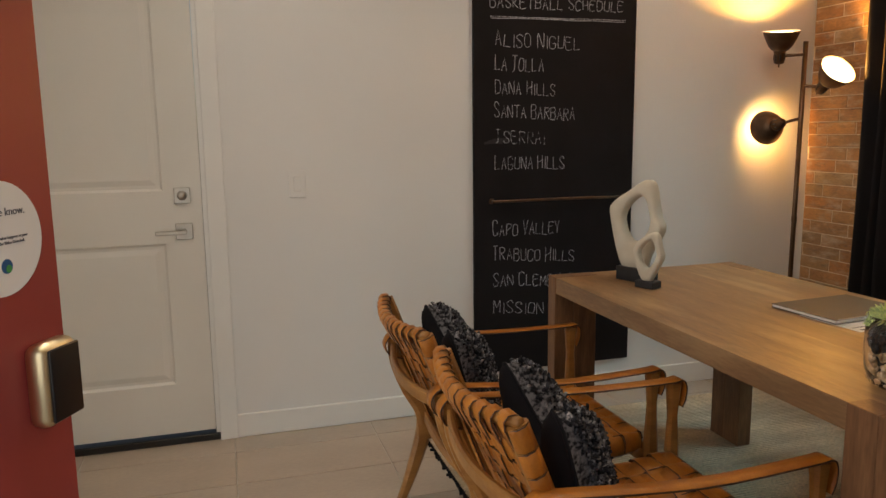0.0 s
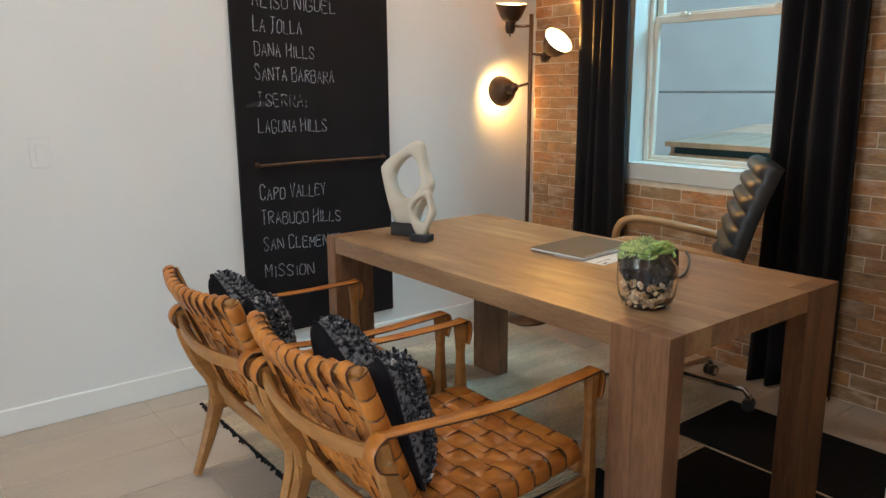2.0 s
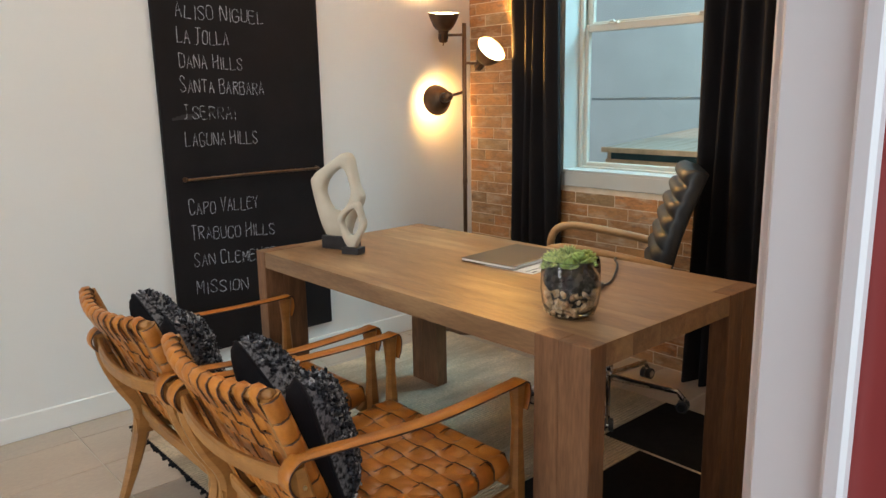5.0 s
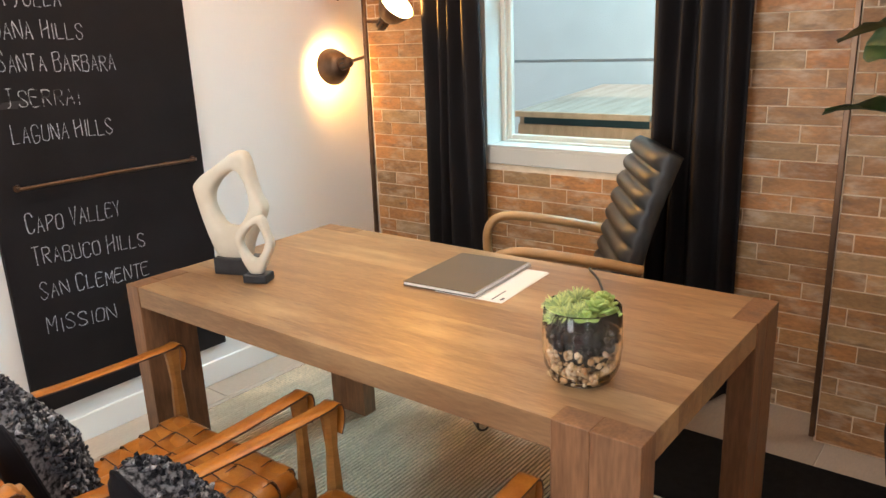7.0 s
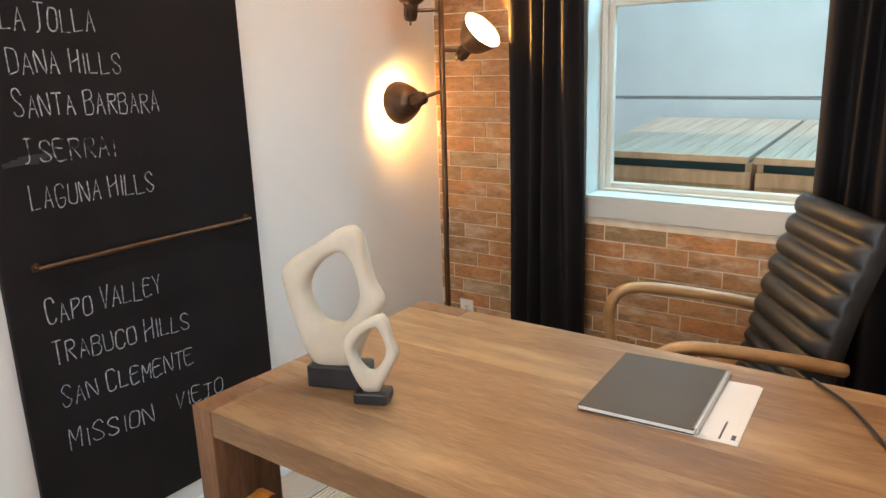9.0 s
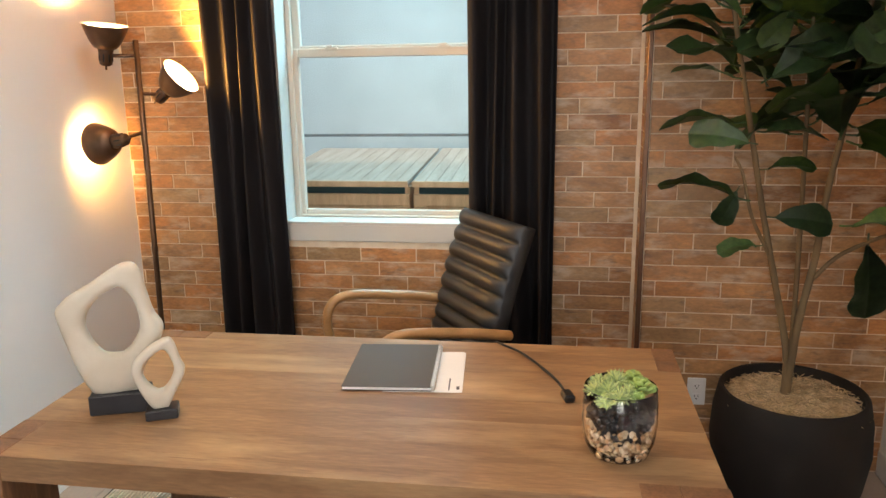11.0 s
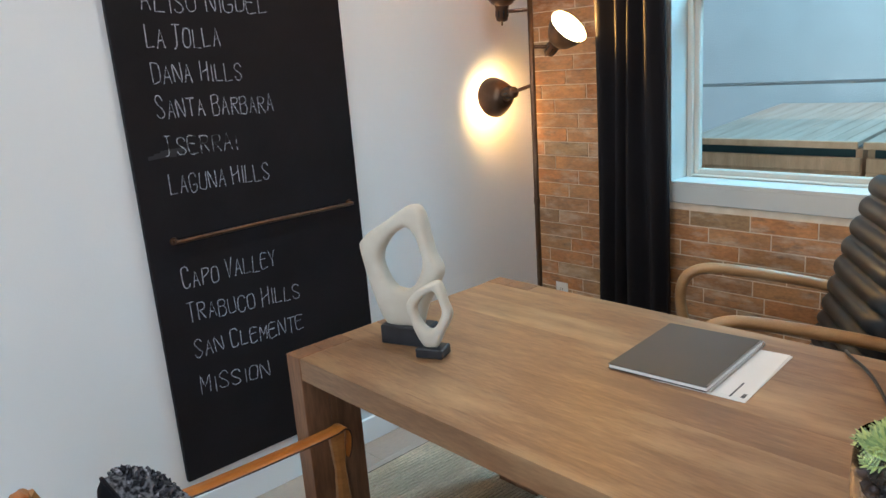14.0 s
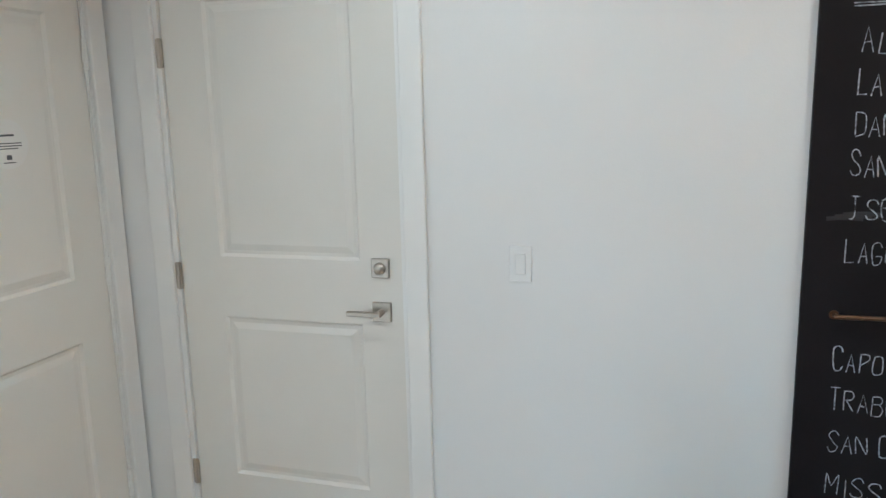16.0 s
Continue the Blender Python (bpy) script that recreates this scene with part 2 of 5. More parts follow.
M_MOSS = material("dried_moss", (0.74, 0.60, 0.38), 0.95, second=(0.46, 0.35, 0.20), scale=30, rand=[(0.6, 0.6, 0.6), (1.1, 1.05, 1.0)], island=True)
M_SUCC = material("succulent_green", (0.55, 0.62, 0.27), 0.5, second=(0.36, 0.46, 0.18), scale=40, rand=[(0.55, 0.62, 0.6), (1.0, 1.0, 1.0), (1.25, 1.15, 1.0)], island=True)
M_DARKSTONE = material("black_polished_stone", (0.020, 0.018, 0.018), 0.22, second=(0.012, 0.011, 0.011), scale=40, rand=[(0.6, 0.6, 0.6), (1.6, 1.5, 1.5)], island=True)
M_LEAFROUND = material("rounded_succulent_leaf", (0.38, 0.50, 0.15), 0.45, second=(0.24, 0.36, 0.10), scale=30, rand=[(0.7, 0.75, 0.7), (1.15, 1.1, 1.0)], island=True)
M_RUGDARK = material("dark_rug_ground", (0.045, 0.039, 0.034), 0.97, second=(0.030, 0.026, 0.023), scale=12, spec=0.1)
M_SOIL = material("dark_soil", (0.022, 0.020, 0.018), 0.9, scale=60, bump=0.9, bump_scale=150, bump_depth=0.006)
M_PEBBLE = material("pebble", (0.46, 0.36, 0.25), 0.45, second=(0.36, 0.27, 0.18), scale=40,
                    rand=[(0.35, 0.3, 0.28), (1.0, 0.85, 0.6), (1.2, 1.2, 1.2), (0.75, 0.5, 0.3), (1.0, 1.0, 0.9)], island=True)
M_GLASS = clear_glass("clear_glass")
M_PANE = clear_glass("window_pane_glass", (0.92, 0.98, 0.975), 1.02)
M_VINYL = material("almond_window_vinyl", (0.66, 0.63, 0.55), 0.38, second=(0.62, 0.59, 0.51), scale=3)
M_WINTRIM = material("window_trim_paint", (0.60, 0.60, 0.56), 0.42, second=(0.56, 0.56, 0.52), scale=3, bump=0.08, bump_scale=40)
M_SHEDLID = material("weathered_lid_boards", (0.64, 0.47, 0.36), 0.75, second=(0.53, 0.37, 0.27), scale=4, stretch=(0.5, 6, 1), grain=0.18, bump=0.15, bump_scale=40)
M_STUCCO = material("pale_stucco", (0.56, 0.57, 0.55), 0.9, second=(0.50, 0.51, 0.49), scale=3, bump=0.5, bump_scale=90, bump_depth=0.006)
M_SHED = material("tan_shed_boards", (0.80, 0.46, 0.27), 0.7, second=(0.66, 0.36, 0.20), scale=4, stretch=(0.5, 6, 1), grain=0.15, bump=0.15, bump_scale=40)
# Shade below the shed lid, put into a flat dark teal.
M_LIDSHADE = material("lid_shade_teal", (0.030, 0.065, 0.070), 0.7)
M_GREYLINE = material("grey_reveal_strip", (0.22, 0.24, 0.25), 0.6)
M_CONCRETE = material("porch_concrete", (0.38, 0.36, 0.33), 0.85, second=(0.31, 0.29, 0.27), scale=2.5, bump=0.4, bump_scale=120)
M_POSTER = material("dark_brown_poster", (0.030, 0.024, 0.022), 0.55, second=(0.026, 0.021, 0.019), scale=3)
M_BLUEINK = material("blue_mark", (0.02, 0.10, 0.25), 0.6)
M_GREENINK = material("green_mark", (0.05, 0.30, 0.08), 0.6)


# ---- mesh helpers ----
def finish(bm, name, mat, smooth=False):
    me = bpy.data.meshes.new(name)
    bmesh.ops.recalc_face_normals(bm, faces=bm.faces)
    bm.to_mesh(me)
    bm.free()
    me.materials.append(mat)
    if smooth:
        for p in me.polygons:
            p.use_smooth = True
    return me


def part(name, bm, mat, parent, label="", smooth=False):
    """One mesh object under a thing, a part or a piece of the setting."""
    ob = new(name, finish(bm, name, mat, smooth))
    ob.parent = parent
    if label:
        ob["label"] = label
    return ob


def thing(name, at, label, category, group="", kind="", turn=0.0):
    ob = new(name)
    ob.empty_display_size = 0.1
    ob.matrix_basis = pose(*at, 0, 0, turn)
    return tagged(ob, label, category, group, kind)


def mesh_thing(name, bm, mat, label, category, kind="", smooth=False, at=(0, 0, 0), group="", turn=0.0):
    ob = new(name, finish(bm, name, mat, smooth))
    ob.matrix_basis = pose(*at, 0, 0, turn)
    return tagged(ob, label, category, group, kind)


def box(lo, hi, bevel=0.0, bm=None, seg=1):
    """A box between two corners, with rounded edges where bevel is given."""
    bm = bm or bmesh.new()
    c = [(a + b) / 2 for a, b in zip(lo, hi)]
    s = [abs(b - a) for a, b in zip(lo, hi)]
    made = bmesh.ops.create_cube(bm, size=1, matrix=Matrix.Translation(c) @ Matrix.Diagonal((*s, 1)))["verts"]
    if bevel:
        edges = list({e for v in made for e in v.link_edges})
        bmesh.ops.bevel(bm, geom=edges, offset=min(bevel, min(s) * 0.45), segments=seg, affect="EDGES", profile=0.5)
    return bm


def moved(bm, m):
    bmesh.ops.transform(bm, matrix=m, verts=bm.verts)
    return bm


def lathe(profile, seg=32, bm=None, at=(0, 0, 0)):
    """A turned body from (radius, height) pairs."""
    bm = bm or bmesh.new()
    rings = []
    for r, z in profile:
        if r < 1e-6:
            rings.append([bm.verts.new((at[0], at[1], at[2] + z))])
        else:
            rings.append([bm.verts.new((at[0] + r * math.cos(2 * math.pi * k / seg), at[1] + r * math.sin(2 * math.pi * k / seg), at[2] + z)) for k in range(seg)])
    for a, b in zip(rings, rings[1:]):
        for k in range(seg):
            j = (k + 1) % seg
            if len(a) == 1 and len(b) == 1:
                continue
            if len(a) == 1:
                bm.faces.new((a[0], b[k], b[j]))
            elif len(b) == 1:
                bm.faces.new((a[k], a[j], b[0]))
            else:
                bm.faces.new((a[k], a[j], b[j], b[k]))
    return bm


def smooth_path(points, steps=6):
    """A Catmull-Rom line through points."""
    pts = [Vector(p) for p in points]
    pts = [2 * pts[0] - pts[1], *pts, 2 * pts[-1] - pts[-2]]
    out = []
    for a, b, c, d in zip(pts, pts[1:], pts[2:], pts[3:]):
        for k in range(steps):
            t = k / steps
            out.append(0.5 * (2 * b + (c - a) * t + (2 * a - 5 * b + 4 * c - d) * t * t + (3 * b - a - 3 * c + d) * t ** 3))
    out.append(pts[-2])
    return out


def sweep(points, section, up=(0, 0, 1), bm=None, scale=None, closed=False):
    """Sweeps a closed section of (across, up) pairs along a line; scale: a factor pair for each point."""
    bm = bm or bmesh.new()
    pts = [Vector(p) for p in points]
    n = len(pts)
    rings = []
    for i, p in enumerate(pts):
        a, b = (pts[i - 1], pts[(i + 1) % n]) if closed else (pts[max(0, i - 1)], pts[min(n - 1, i + 1)])
        d = (b - a).normalized()
        u = Vector(up)
        side = d.cross(u)
        if side.length < 1e-4:
            side = d.cross(Vector((1, 0, 0)))
        side.normalize()
        top = side.cross(d).normalized()
        sx, sy = scale[i] if scale else (1, 1)
        rings.append([bm.verts.new(p + side * (x * sx) + top * (y * sy)) for x, y in section])
    m = len(section)
    for i in range(n if closed else n - 1):
        a, b = rings[i], rings[(i + 1) % n]
        for k in range(m):
            bm.faces.new((a[k], a[(k + 1) % m], b[(k + 1) % m], b[k]))
    if not closed:
        bm.faces.new(rings[0][::-1])
        bm.faces.new(rings[-1])
    return bm


def round_section(r, seg=8):
    return [(r * math.cos(2 * math.pi * k / seg), r * math.sin(2 * math.pi * k / seg)) for k in range(seg)]


def flat_section(w, h, b=0.25):
    """A rectangle with cut corners, w across and h up."""
    c = min(w, h) * b
    x, y = w / 2, h / 2
    return [(x, -y + c), (x, y - c), (x - c, y), (-x + c, y), (-x, y - c), (-x, -y + c), (-x + c, -y), (x - c, -y)]


def tube(points, r, bm=None, seg=8, up=(0, 0, 1)):
    return sweep(points, round_section(r, seg), up, bm)


def turned_to(at, way, roll=0.0):
    """A pose whose z axis points along way."""
    q = Vector(way).normalized().to_track_quat("Z", "Y")
    return Matrix.Translation(at) @ q.to_matrix().to_4x4() @ Matrix.Rotation(radians(roll), 4, "Z")


# ---- the room ----
WEST, EAST, NORTH, SOUTH, PIER = 0.39, 4.54, 4.845, 1.642, 4.34
DOORWALL, CEILING, PIER_Y = 1.78, 2.70, 2.60
WIN_A, WIN_B, WIN_LO, WIN_HI = 3.20, 4.13, 0.938, 2.25

floor = mesh_thing("floor", box((WEST - 0.2, 1.0, -0.12), (EAST + 0.2, NORTH + 0.2, -0.004)), M_GROUT, "beige porcelain tile floor with pale grout", "floor", "structure")
ceiling = mesh_thing("ceiling", box((WEST - 0.2, 1.4, CEILING), (EAST + 0.3, NORTH + 0.2, CEILING + 0.15)), M_CEIL, "plain white painted ceiling", "ceiling", "structure")


def wall_mesh(pieces):
    bm = bmesh.new()
    for lo, hi in pieces:
        box(lo, hi, bm=bm)
    return bm


D2_L, D2_R, D2_TOP = 0.615, 1.465, 2.04
wall_north = mesh_thing("wall_north", wall_mesh([((WEST - 0.2, NORTH, 0), (D2_L - 0.02, NORTH + 0.16, CEILING)),
                                                ((D2_R + 0.02, NORTH, 0), (EAST + 0.2, NORTH + 0.16, CEILING)),
                                                ((D2_L - 0.02, NORTH, D2_TOP + 0.02), (D2_R + 0.02, NORTH + 0.16, CEILING))]), M_WALL,
                        "smooth white painted wall behind a chalkboard", "wall", "structure")
W_A, W_B = 3.88, 4.735
# The hall opening, y 1.95 to 3.60, is out of view and assumed.
wall_west = mesh_thing("wall_west", wall_mesh([((WEST - 0.16, SOUTH, 0), (WEST, 1.95, CEILING)), ((WEST - 0.16, 1.95, 2.3), (WEST, 3.60, CEILING)), ((WEST - 0.16, 3.60, 0), (WEST, W_A - 0.02, CEILING)), ((WEST - 0.16, W_B + 0.02, 0), (WEST, NORTH, CEILING)),
                                              ((WEST - 0.16, W_A - 0.02, D2_TOP + 0.02), (WEST, W_B + 0.02, CEILING))]), M_WALL,
                       "white painted wall with a closet door and an assumed hall opening", "wall", "structure")
OP_L, OP_R, OP_TOP = 0.91, 1.898, 2.06
wall_south = mesh_thing("wall_south", wall_mesh([((WEST - 0.16, DOORWALL - 0.2, 0), (OP_L, DOORWALL, CEILING)), ((OP_R, DOORWALL - 0.2, 0), (2.6, DOORWALL, CEILING)),
                                                ((OP_L, DOORWALL - 0.2, OP_TOP), (OP_R, DOORWALL, CEILING)),
                                                ((2.6, SOUTH - 0.18, 0), (EAST + 0.2, SOUTH, CEILING)), ((2.42, SOUTH - 0.18, 0), (2.6, DOORWALL - 0.2, CEILING))]), M_WALL,
                        "white painted wall around the front doorway", "wall", "structure")
wall_east = mesh_thing("wall_east", wall_mesh([((EAST, PIER_Y, 0), (EAST + 0.2, WIN_A, CEILING)), ((EAST, WIN_B, 0), (EAST + 0.2, NORTH, CEILING)),
                                              ((EAST, WIN_A, 0), (EAST + 0.2, WIN_B, WIN_LO)), ((EAST, WIN_A, WIN_HI), (EAST + 0.2, WIN_B, CEILING)),
                                              ((PIER, SOUTH, 0), (EAST + 0.2, PIER_Y, CEILING))]), M_MORTAR,
                       "wall clad in long rustic brick tiles", "wall", "structure")

# Unseen, assumed hall beyond the wide opening: plain walls, tall window for added fill.
hall = mesh_thing("wall_assumed_hall", wall_mesh([((-2.6, 1.0, -0.004), (WEST - 0.2, 1.58, CEILING)), ((-2.6, 4.2, -0.004), (WEST - 0.16, 4.35, CEILING)), ((-2.75, 1.0, 2.45), (-2.6, 4.35, CEILING)),
                                         ((-2.75, 1.0, 0), (-2.6, 1.7, 2.45)), ((-2.75, 4.1, 0), (-2.6, 4.35, 2.45))]), M_WALL, "plain white walls of an assumed, unseen hall around a tall window", "wall", "structure")
hall_floor = mesh_thing("floor_hall", box((-2.75, 1.0, -0.12), (WEST - 0.2, 4.35, -0.004)), M_TILE, "beige tile floor of the assumed, unseen hall", "floor", "structure")
hall_ceiling = mesh_thing("ceiling_assumed_hall", box((-2.75, 1.0, CEILING), (WEST - 0.2, 4.35, CEILING + 0.15)), M_CEIL, "plain white ceiling of the assumed, unseen hall", "ceiling", "structure")

# Steel strip on the corner where the brick pier steps forward.
strip = mesh_thing("trim", box((PIER - 0.014, PIER_Y - 0.004, 0.02), (PIER + 0.004, PIER_Y + 0.014, 2.68), 0.002), M_BRONZE, "dark metal corner strip on brick edge", "trim", "structure")


def baseboard(lo, hi):
    bm = box(lo, hi, 0.004)
    return mesh_thing("baseboard", bm, M_TRIM, "white painted wooden baseboard", "baseboard", "structure")


baseboard((1.545, NORTH - 0.014, 0), (EAST - 0.012, NORTH, 0.105))
baseboard((WEST, 3.60, 0), (WEST + 0.014, W_A - 0.096, 0.105))
baseboard((2.6, SOUTH, 0), (PIER - 0.012, SOUTH + 0.014, 0.105))
baseboard((OP_R + 0.09, DOORWALL, 0), (2.6, DOORWALL + 0.014, 0.105))


def casing(name, along, face, a, b, top, out, wide=0.075, thick=0.018):
    """Flat boards round a door opening. along: 0 for a wall along x, 1 along y; out: the way into the room."""
    ob = thing(name, (0, 0, 0), "white painted flat door casing", "trim", kind="structure")
    for lo, hi, z0, z1 in ((a - wide, a, 0, top + wide), (b, b + wide, 0, top + wide), (a, b, top, top + wide)):
        f0, f1 = sorted((face, face + out * thick))
        if along == 0:
            part("casing_board", box((lo, f0, z0), (hi, f1, z1), 0.003), M_TRIM, ob)
        else:
            part("casing_board", box((f0, lo, z0), (f1, hi, z1), 0.003), M_TRIM, ob)
    return ob


def panel_board(w, h, t, mat, panels, parent, name="leaf"):
    """A door leaf from x 0 to w, z 0 to h, with its front at y 0 and recessed, moulded panels."""
    bm = bmesh.new()
    xs = sorted({0.0, w, *[v for p in panels for v in (p[0], p[1])]})
    zs = sorted({0.0, h, *[v for p in panels for v in (p[2], p[3])]})
    for x0, x1 in zip(xs, xs[1:]):
        for z0, z1 in zip(zs, zs[1:]):
            inside = any(p[0] <= x0 and x1 <= p[1] and p[2] <= z0 and z1 <= p[3] for p in panels)
            if not inside:
                box((x0, 0, z0), (x1, t, z1), bm=bm)
    for a, b, c, d in panels:
        box((a, 0.010, c), (b, t - 0.010, d), bm=bm)
        for y0, s in ((0.0, 1), (t, -1)):
            rings = []
            for inset, depth in ((0.0, 0.001), (0.012, 0.012), (0.022, 0.010), (0.045, 0.004), (0.050, 0.004)):
                y = y0 + s * depth
                rings.append([bm.verts.new(v) for v in ((a + inset, y, c + inset), (b - inset, y, c + inset), (b - inset, y, d - inset), (a + inset, y, d - inset))])
            for r, q in zip(rings, rings[1:]):
                for k in range(4):
                    bm.faces.new((r[k], r[(k + 1) % 4], q[(k + 1) % 4], q[k]))
            bm.faces.new(rings[-1])
    bmesh.ops.remove_doubles(bm, verts=bm.verts, dist=0.0002)
    return part(name, bm, mat, parent)


def hinge(parent, at, mat, along="x"):
    bm = tube([(at[0], at[1], at[2] - 0.05), (at[0], at[1], at[2] + 0.05)], 0.0065, seg=10)
    w = 0.012
    box((at[0] - (w if along == "x" else 0.003), at[1] - (0.002 if along == "x" else w), at[2] - 0.048),
        (at[0] + (w if along == "x" else 0.003), at[1] + (0.003 if along == "x" else w), at[2] + 0.048), bm=bm)
    return part("hinge", bm, mat, parent, "steel butt hinge" if mat is M_NICKEL else "white painted hinge")


# Inner door in the north wall.
casing("trim", 0, NORTH, D2_L - 0.02, D2_R + 0.02, D2_TOP + 0.02, -1)
door_1 = thing("door_1", (D2_L, NORTH + 0.012, 0), "white two-panel door with nickel lever, closed", "door", kind="structure")
DW = D2_R - D2_L
panel_board(DW, D2_TOP - 0.05, 0.042, M_DOORPAINT, [(0.165, 0.70, 0.22, 0.83), (0.165, 0.70, 1.05, 1.925)], door_1).matrix_basis = pose(0, 0, 0.045)
part("threshold", box((-0.02, -0.02, 0), (DW + 0.02, 0.06, 0.032), 0.004), M_BLACK, door_1, "black rubber threshold")
jamb_bm = box((-0.02, -0.012, 0.032), (-0.003, 0.14, D2_TOP))
box((DW + 0.003, -0.012, 0.032), (DW + 0.02, 0.14, D2_TOP), bm=jamb_bm)
box((-0.02, -0.012, D2_TOP), (DW + 0.02, 0.14, D2_TOP + 0.02), bm=jamb_bm)
part("jamb", jamb_bm, M_TRIM, door_1)
for hz in (0.26, 1.02, 1.80):
    hinge(door_1, (-0.006, -0.012, hz), M_NICKEL)
dead = part("deadbolt", box((-0.032, -0.012, -0.033), (0.032, 0.0, 0.033), 0.003), M_NICKEL, door_1, "square nickel deadbolt plate")
dead.matrix_basis = pose(0.775, 0, 1.075)
knob = part("thumb_turn", lathe([(0, 0.0), (0.021, 0.0), (0.020, 0.012), (0.012, 0.020), (0, 0.021)], 20), M_NICKEL, dead, smooth=True)
knob.matrix_basis = pose(0, -0.011, 0, 90, 0, 0)
rose = part("lever_rose", box((-0.034, -0.011, -0.034), (0.034, 0.0, 0.034), 0.003), M_NICKEL, door_1, "square nickel lever rose")
rose.matrix_basis = pose(0.775, 0, 0.925)
lev = tube([(0, 0.0, 0), (0, -0.045, 0)], 0.011, seg=12)
box((-0.112, -0.056, -0.009), (0.012, -0.042, 0.009), 0.004, lev)
part("lever", lev, M_NICKEL, rose, "straight nickel lever handle")

# Closet door in the west wall.
casing("trim", 1, WEST, W_A - 0.02, W_B + 0.02, D2_TOP + 0.02, 1)
door_2 = thing("door_2", (WEST - 0.004, W_A, 0), "white two-panel closet door with round sticker, closed", "door", kind="structure", turn=90)
LW = W_B - W_A
panel_board(LW, D2_TOP - 0.02, 0.038, M_DOORPAINT, [(0.13, LW - 0.145, 0.22, 0.82), (0.13, LW - 0.145, 1.04, 1.91)], door_2).matrix_basis = pose(0, 0, 0.01)
for hz in (0.24, 1.05, 1.80):
    hinge(door_2, (LW + 0.006, -0.006, hz), M_TRIM)
part("jamb", box((LW + 0.008, 0.002, 0), (LW + 0.02, 0.12, D2_TOP)), M_TRIM, door_2)
sticker = part("sticker", lathe([(0, 0), (0.075, 0), (0.075, 0.0012), (0, 0.0012)], 40), M_PAPER, door_2, "round white paper sticker")
sticker.matrix_basis = pose(0.51, 0.0005, 1.515, 90, 0, 0)
bars = bmesh.new()
for k, (w, z, h) in enumerate(((0.05, 0.026, 0.006), (0.10, 0.002, 0.003), (0.10, -0.006, 0.003), (0.07, -0.014, 0.003), (0.018, -0.040, 0.014), (0.045, -0.056, 0.003))):
    box((-w / 2, z - h / 2, 0.0012), (w / 2, z + h / 2, 0.0018), bm=bars)
part("print", bars, M_INK, sticker)


# ---- front door ----
front_frame = thing("door_3", (0, 0, 0), "front door frame, white inside and red outside", "door frame", kind="structure")
for a, b in ((OP_L, OP_L + 0.02), (OP_R - 0.02, OP_R)):
    part("jamb", box((a, DOORWALL - 0.048, 0), (b, DOORWALL + 0.004, OP_TOP - 0.02), 0.003), M_TRIM, front_frame)
    part("outer_jamb", box((a, DOORWALL - 0.21, 0), (b, DOORWALL - 0.048, OP_TOP - 0.02), 0.003), M_DOORRED, front_frame, "red painted outer jamb")
part("stop", box((OP_R - 0.034, DOORWALL - 0.062, 0), (OP_R - 0.02, DOORWALL - 0.048, OP_TOP - 0.02), 0.003), M_WHITEPL, front_frame, "white weather strip")
part("head", box((OP_L, DOORWALL - 0.21, OP_TOP - 0.02), (OP_R, DOORWALL + 0.004, OP_TOP), 0.003), M_TRIM, front_frame)
part("threshold", box((OP_L, DOORWALL - 0.22, -0.004), (OP_R, DOORWALL + 0.01, 0.014), 0.004), M_BRONZE, front_frame, "dark metal threshold")
casing("trim", 0, DOORWALL, OP_L, OP_R, OP_TOP, 1)
casing("trim", 0, DOORWALL - 0.2, OP_L, OP_R, OP_TOP, -1)

FD = 0.915
front_door = thing("door_4", (0.935, 1.795, 0), "front door, red outside, white inside, standing open", "door", kind="structure", turn=63.6)
leaf = part("leaf", box((0, 0.004, 0.016), (FD, 0.042, 2.03), 0.002), M_DOORPAINT, front_door)
part("outer_skin", box((0.001, 0.0, 0.017), (FD - 0.001, 0.004, 2.029), 0.001), M_DOORRED, front_door, "smooth red painted steel skin")
poster = part("poster", box((0.485, -0.003, 1.055), (0.760, -0.0002, 1.412), 0.0005), M_POSTER, front_door, "dark brown visitor poster")


def lettering(text, size, mat, parent, at, turn=(90, 0, 0), name="lettering", align="RIGHT", thick=0.0004):
    cu = bpy.data.curves.new(name, "FONT")
    cu.body, cu.size, cu.align_x, cu.extrude = text, size, align, thick
    tmp = bpy.data.objects.new(name, cu)
    scene.collection.objects.link(tmp)
    me = bpy.data.meshes.new_from_object(tmp.evaluated_get(bpy.context.evaluated_depsgraph_get()))
    bpy.data.objects.remove(tmp)
    me.materials.append(mat)
    ob = new(name, me)
    ob.parent = parent
    ob.matrix_basis = pose(*at, *turn)
    return ob


for text, size, x, z in (("Serenity", 0.047, 0.691, 1.357), ("Residence 2", 0.0215, 0.678, 1.317), ("Scan here to tour now", 0.0105, 0.667, 1.270),
                         ("To speak with a New Home Consultant,", 0.0132, 0.737, 1.143), ("visit the Info Center", 0.0132, 0.701, 1.129),
                         ("at Portico: 1101 Lasso Way #105", 0.0132, 0.716, 1.115), ("or call 949-478-0585", 0.0132, 0.676, 1.099)):
    lettering(text, size, M_PAPER, poster, (x, -0.0035, z))
part("code_panel", box((0.583, -0.0042, 1.183), (0.667, -0.003, 1.263)), M_PAPER, poster, "plain white square panel")
part("poster_mark", box((0.741, -0.0042, 1.060), (0.748, -0.003, 1.067)), M_PAPER, poster, "tiny white house mark")
badge = part("round_sticker", lathe([(0, 0), (0.066, 0), (0.066, 0.0015), (0, 0.0015)], 48), M_PAPER, front_door, "round white sticker with print")
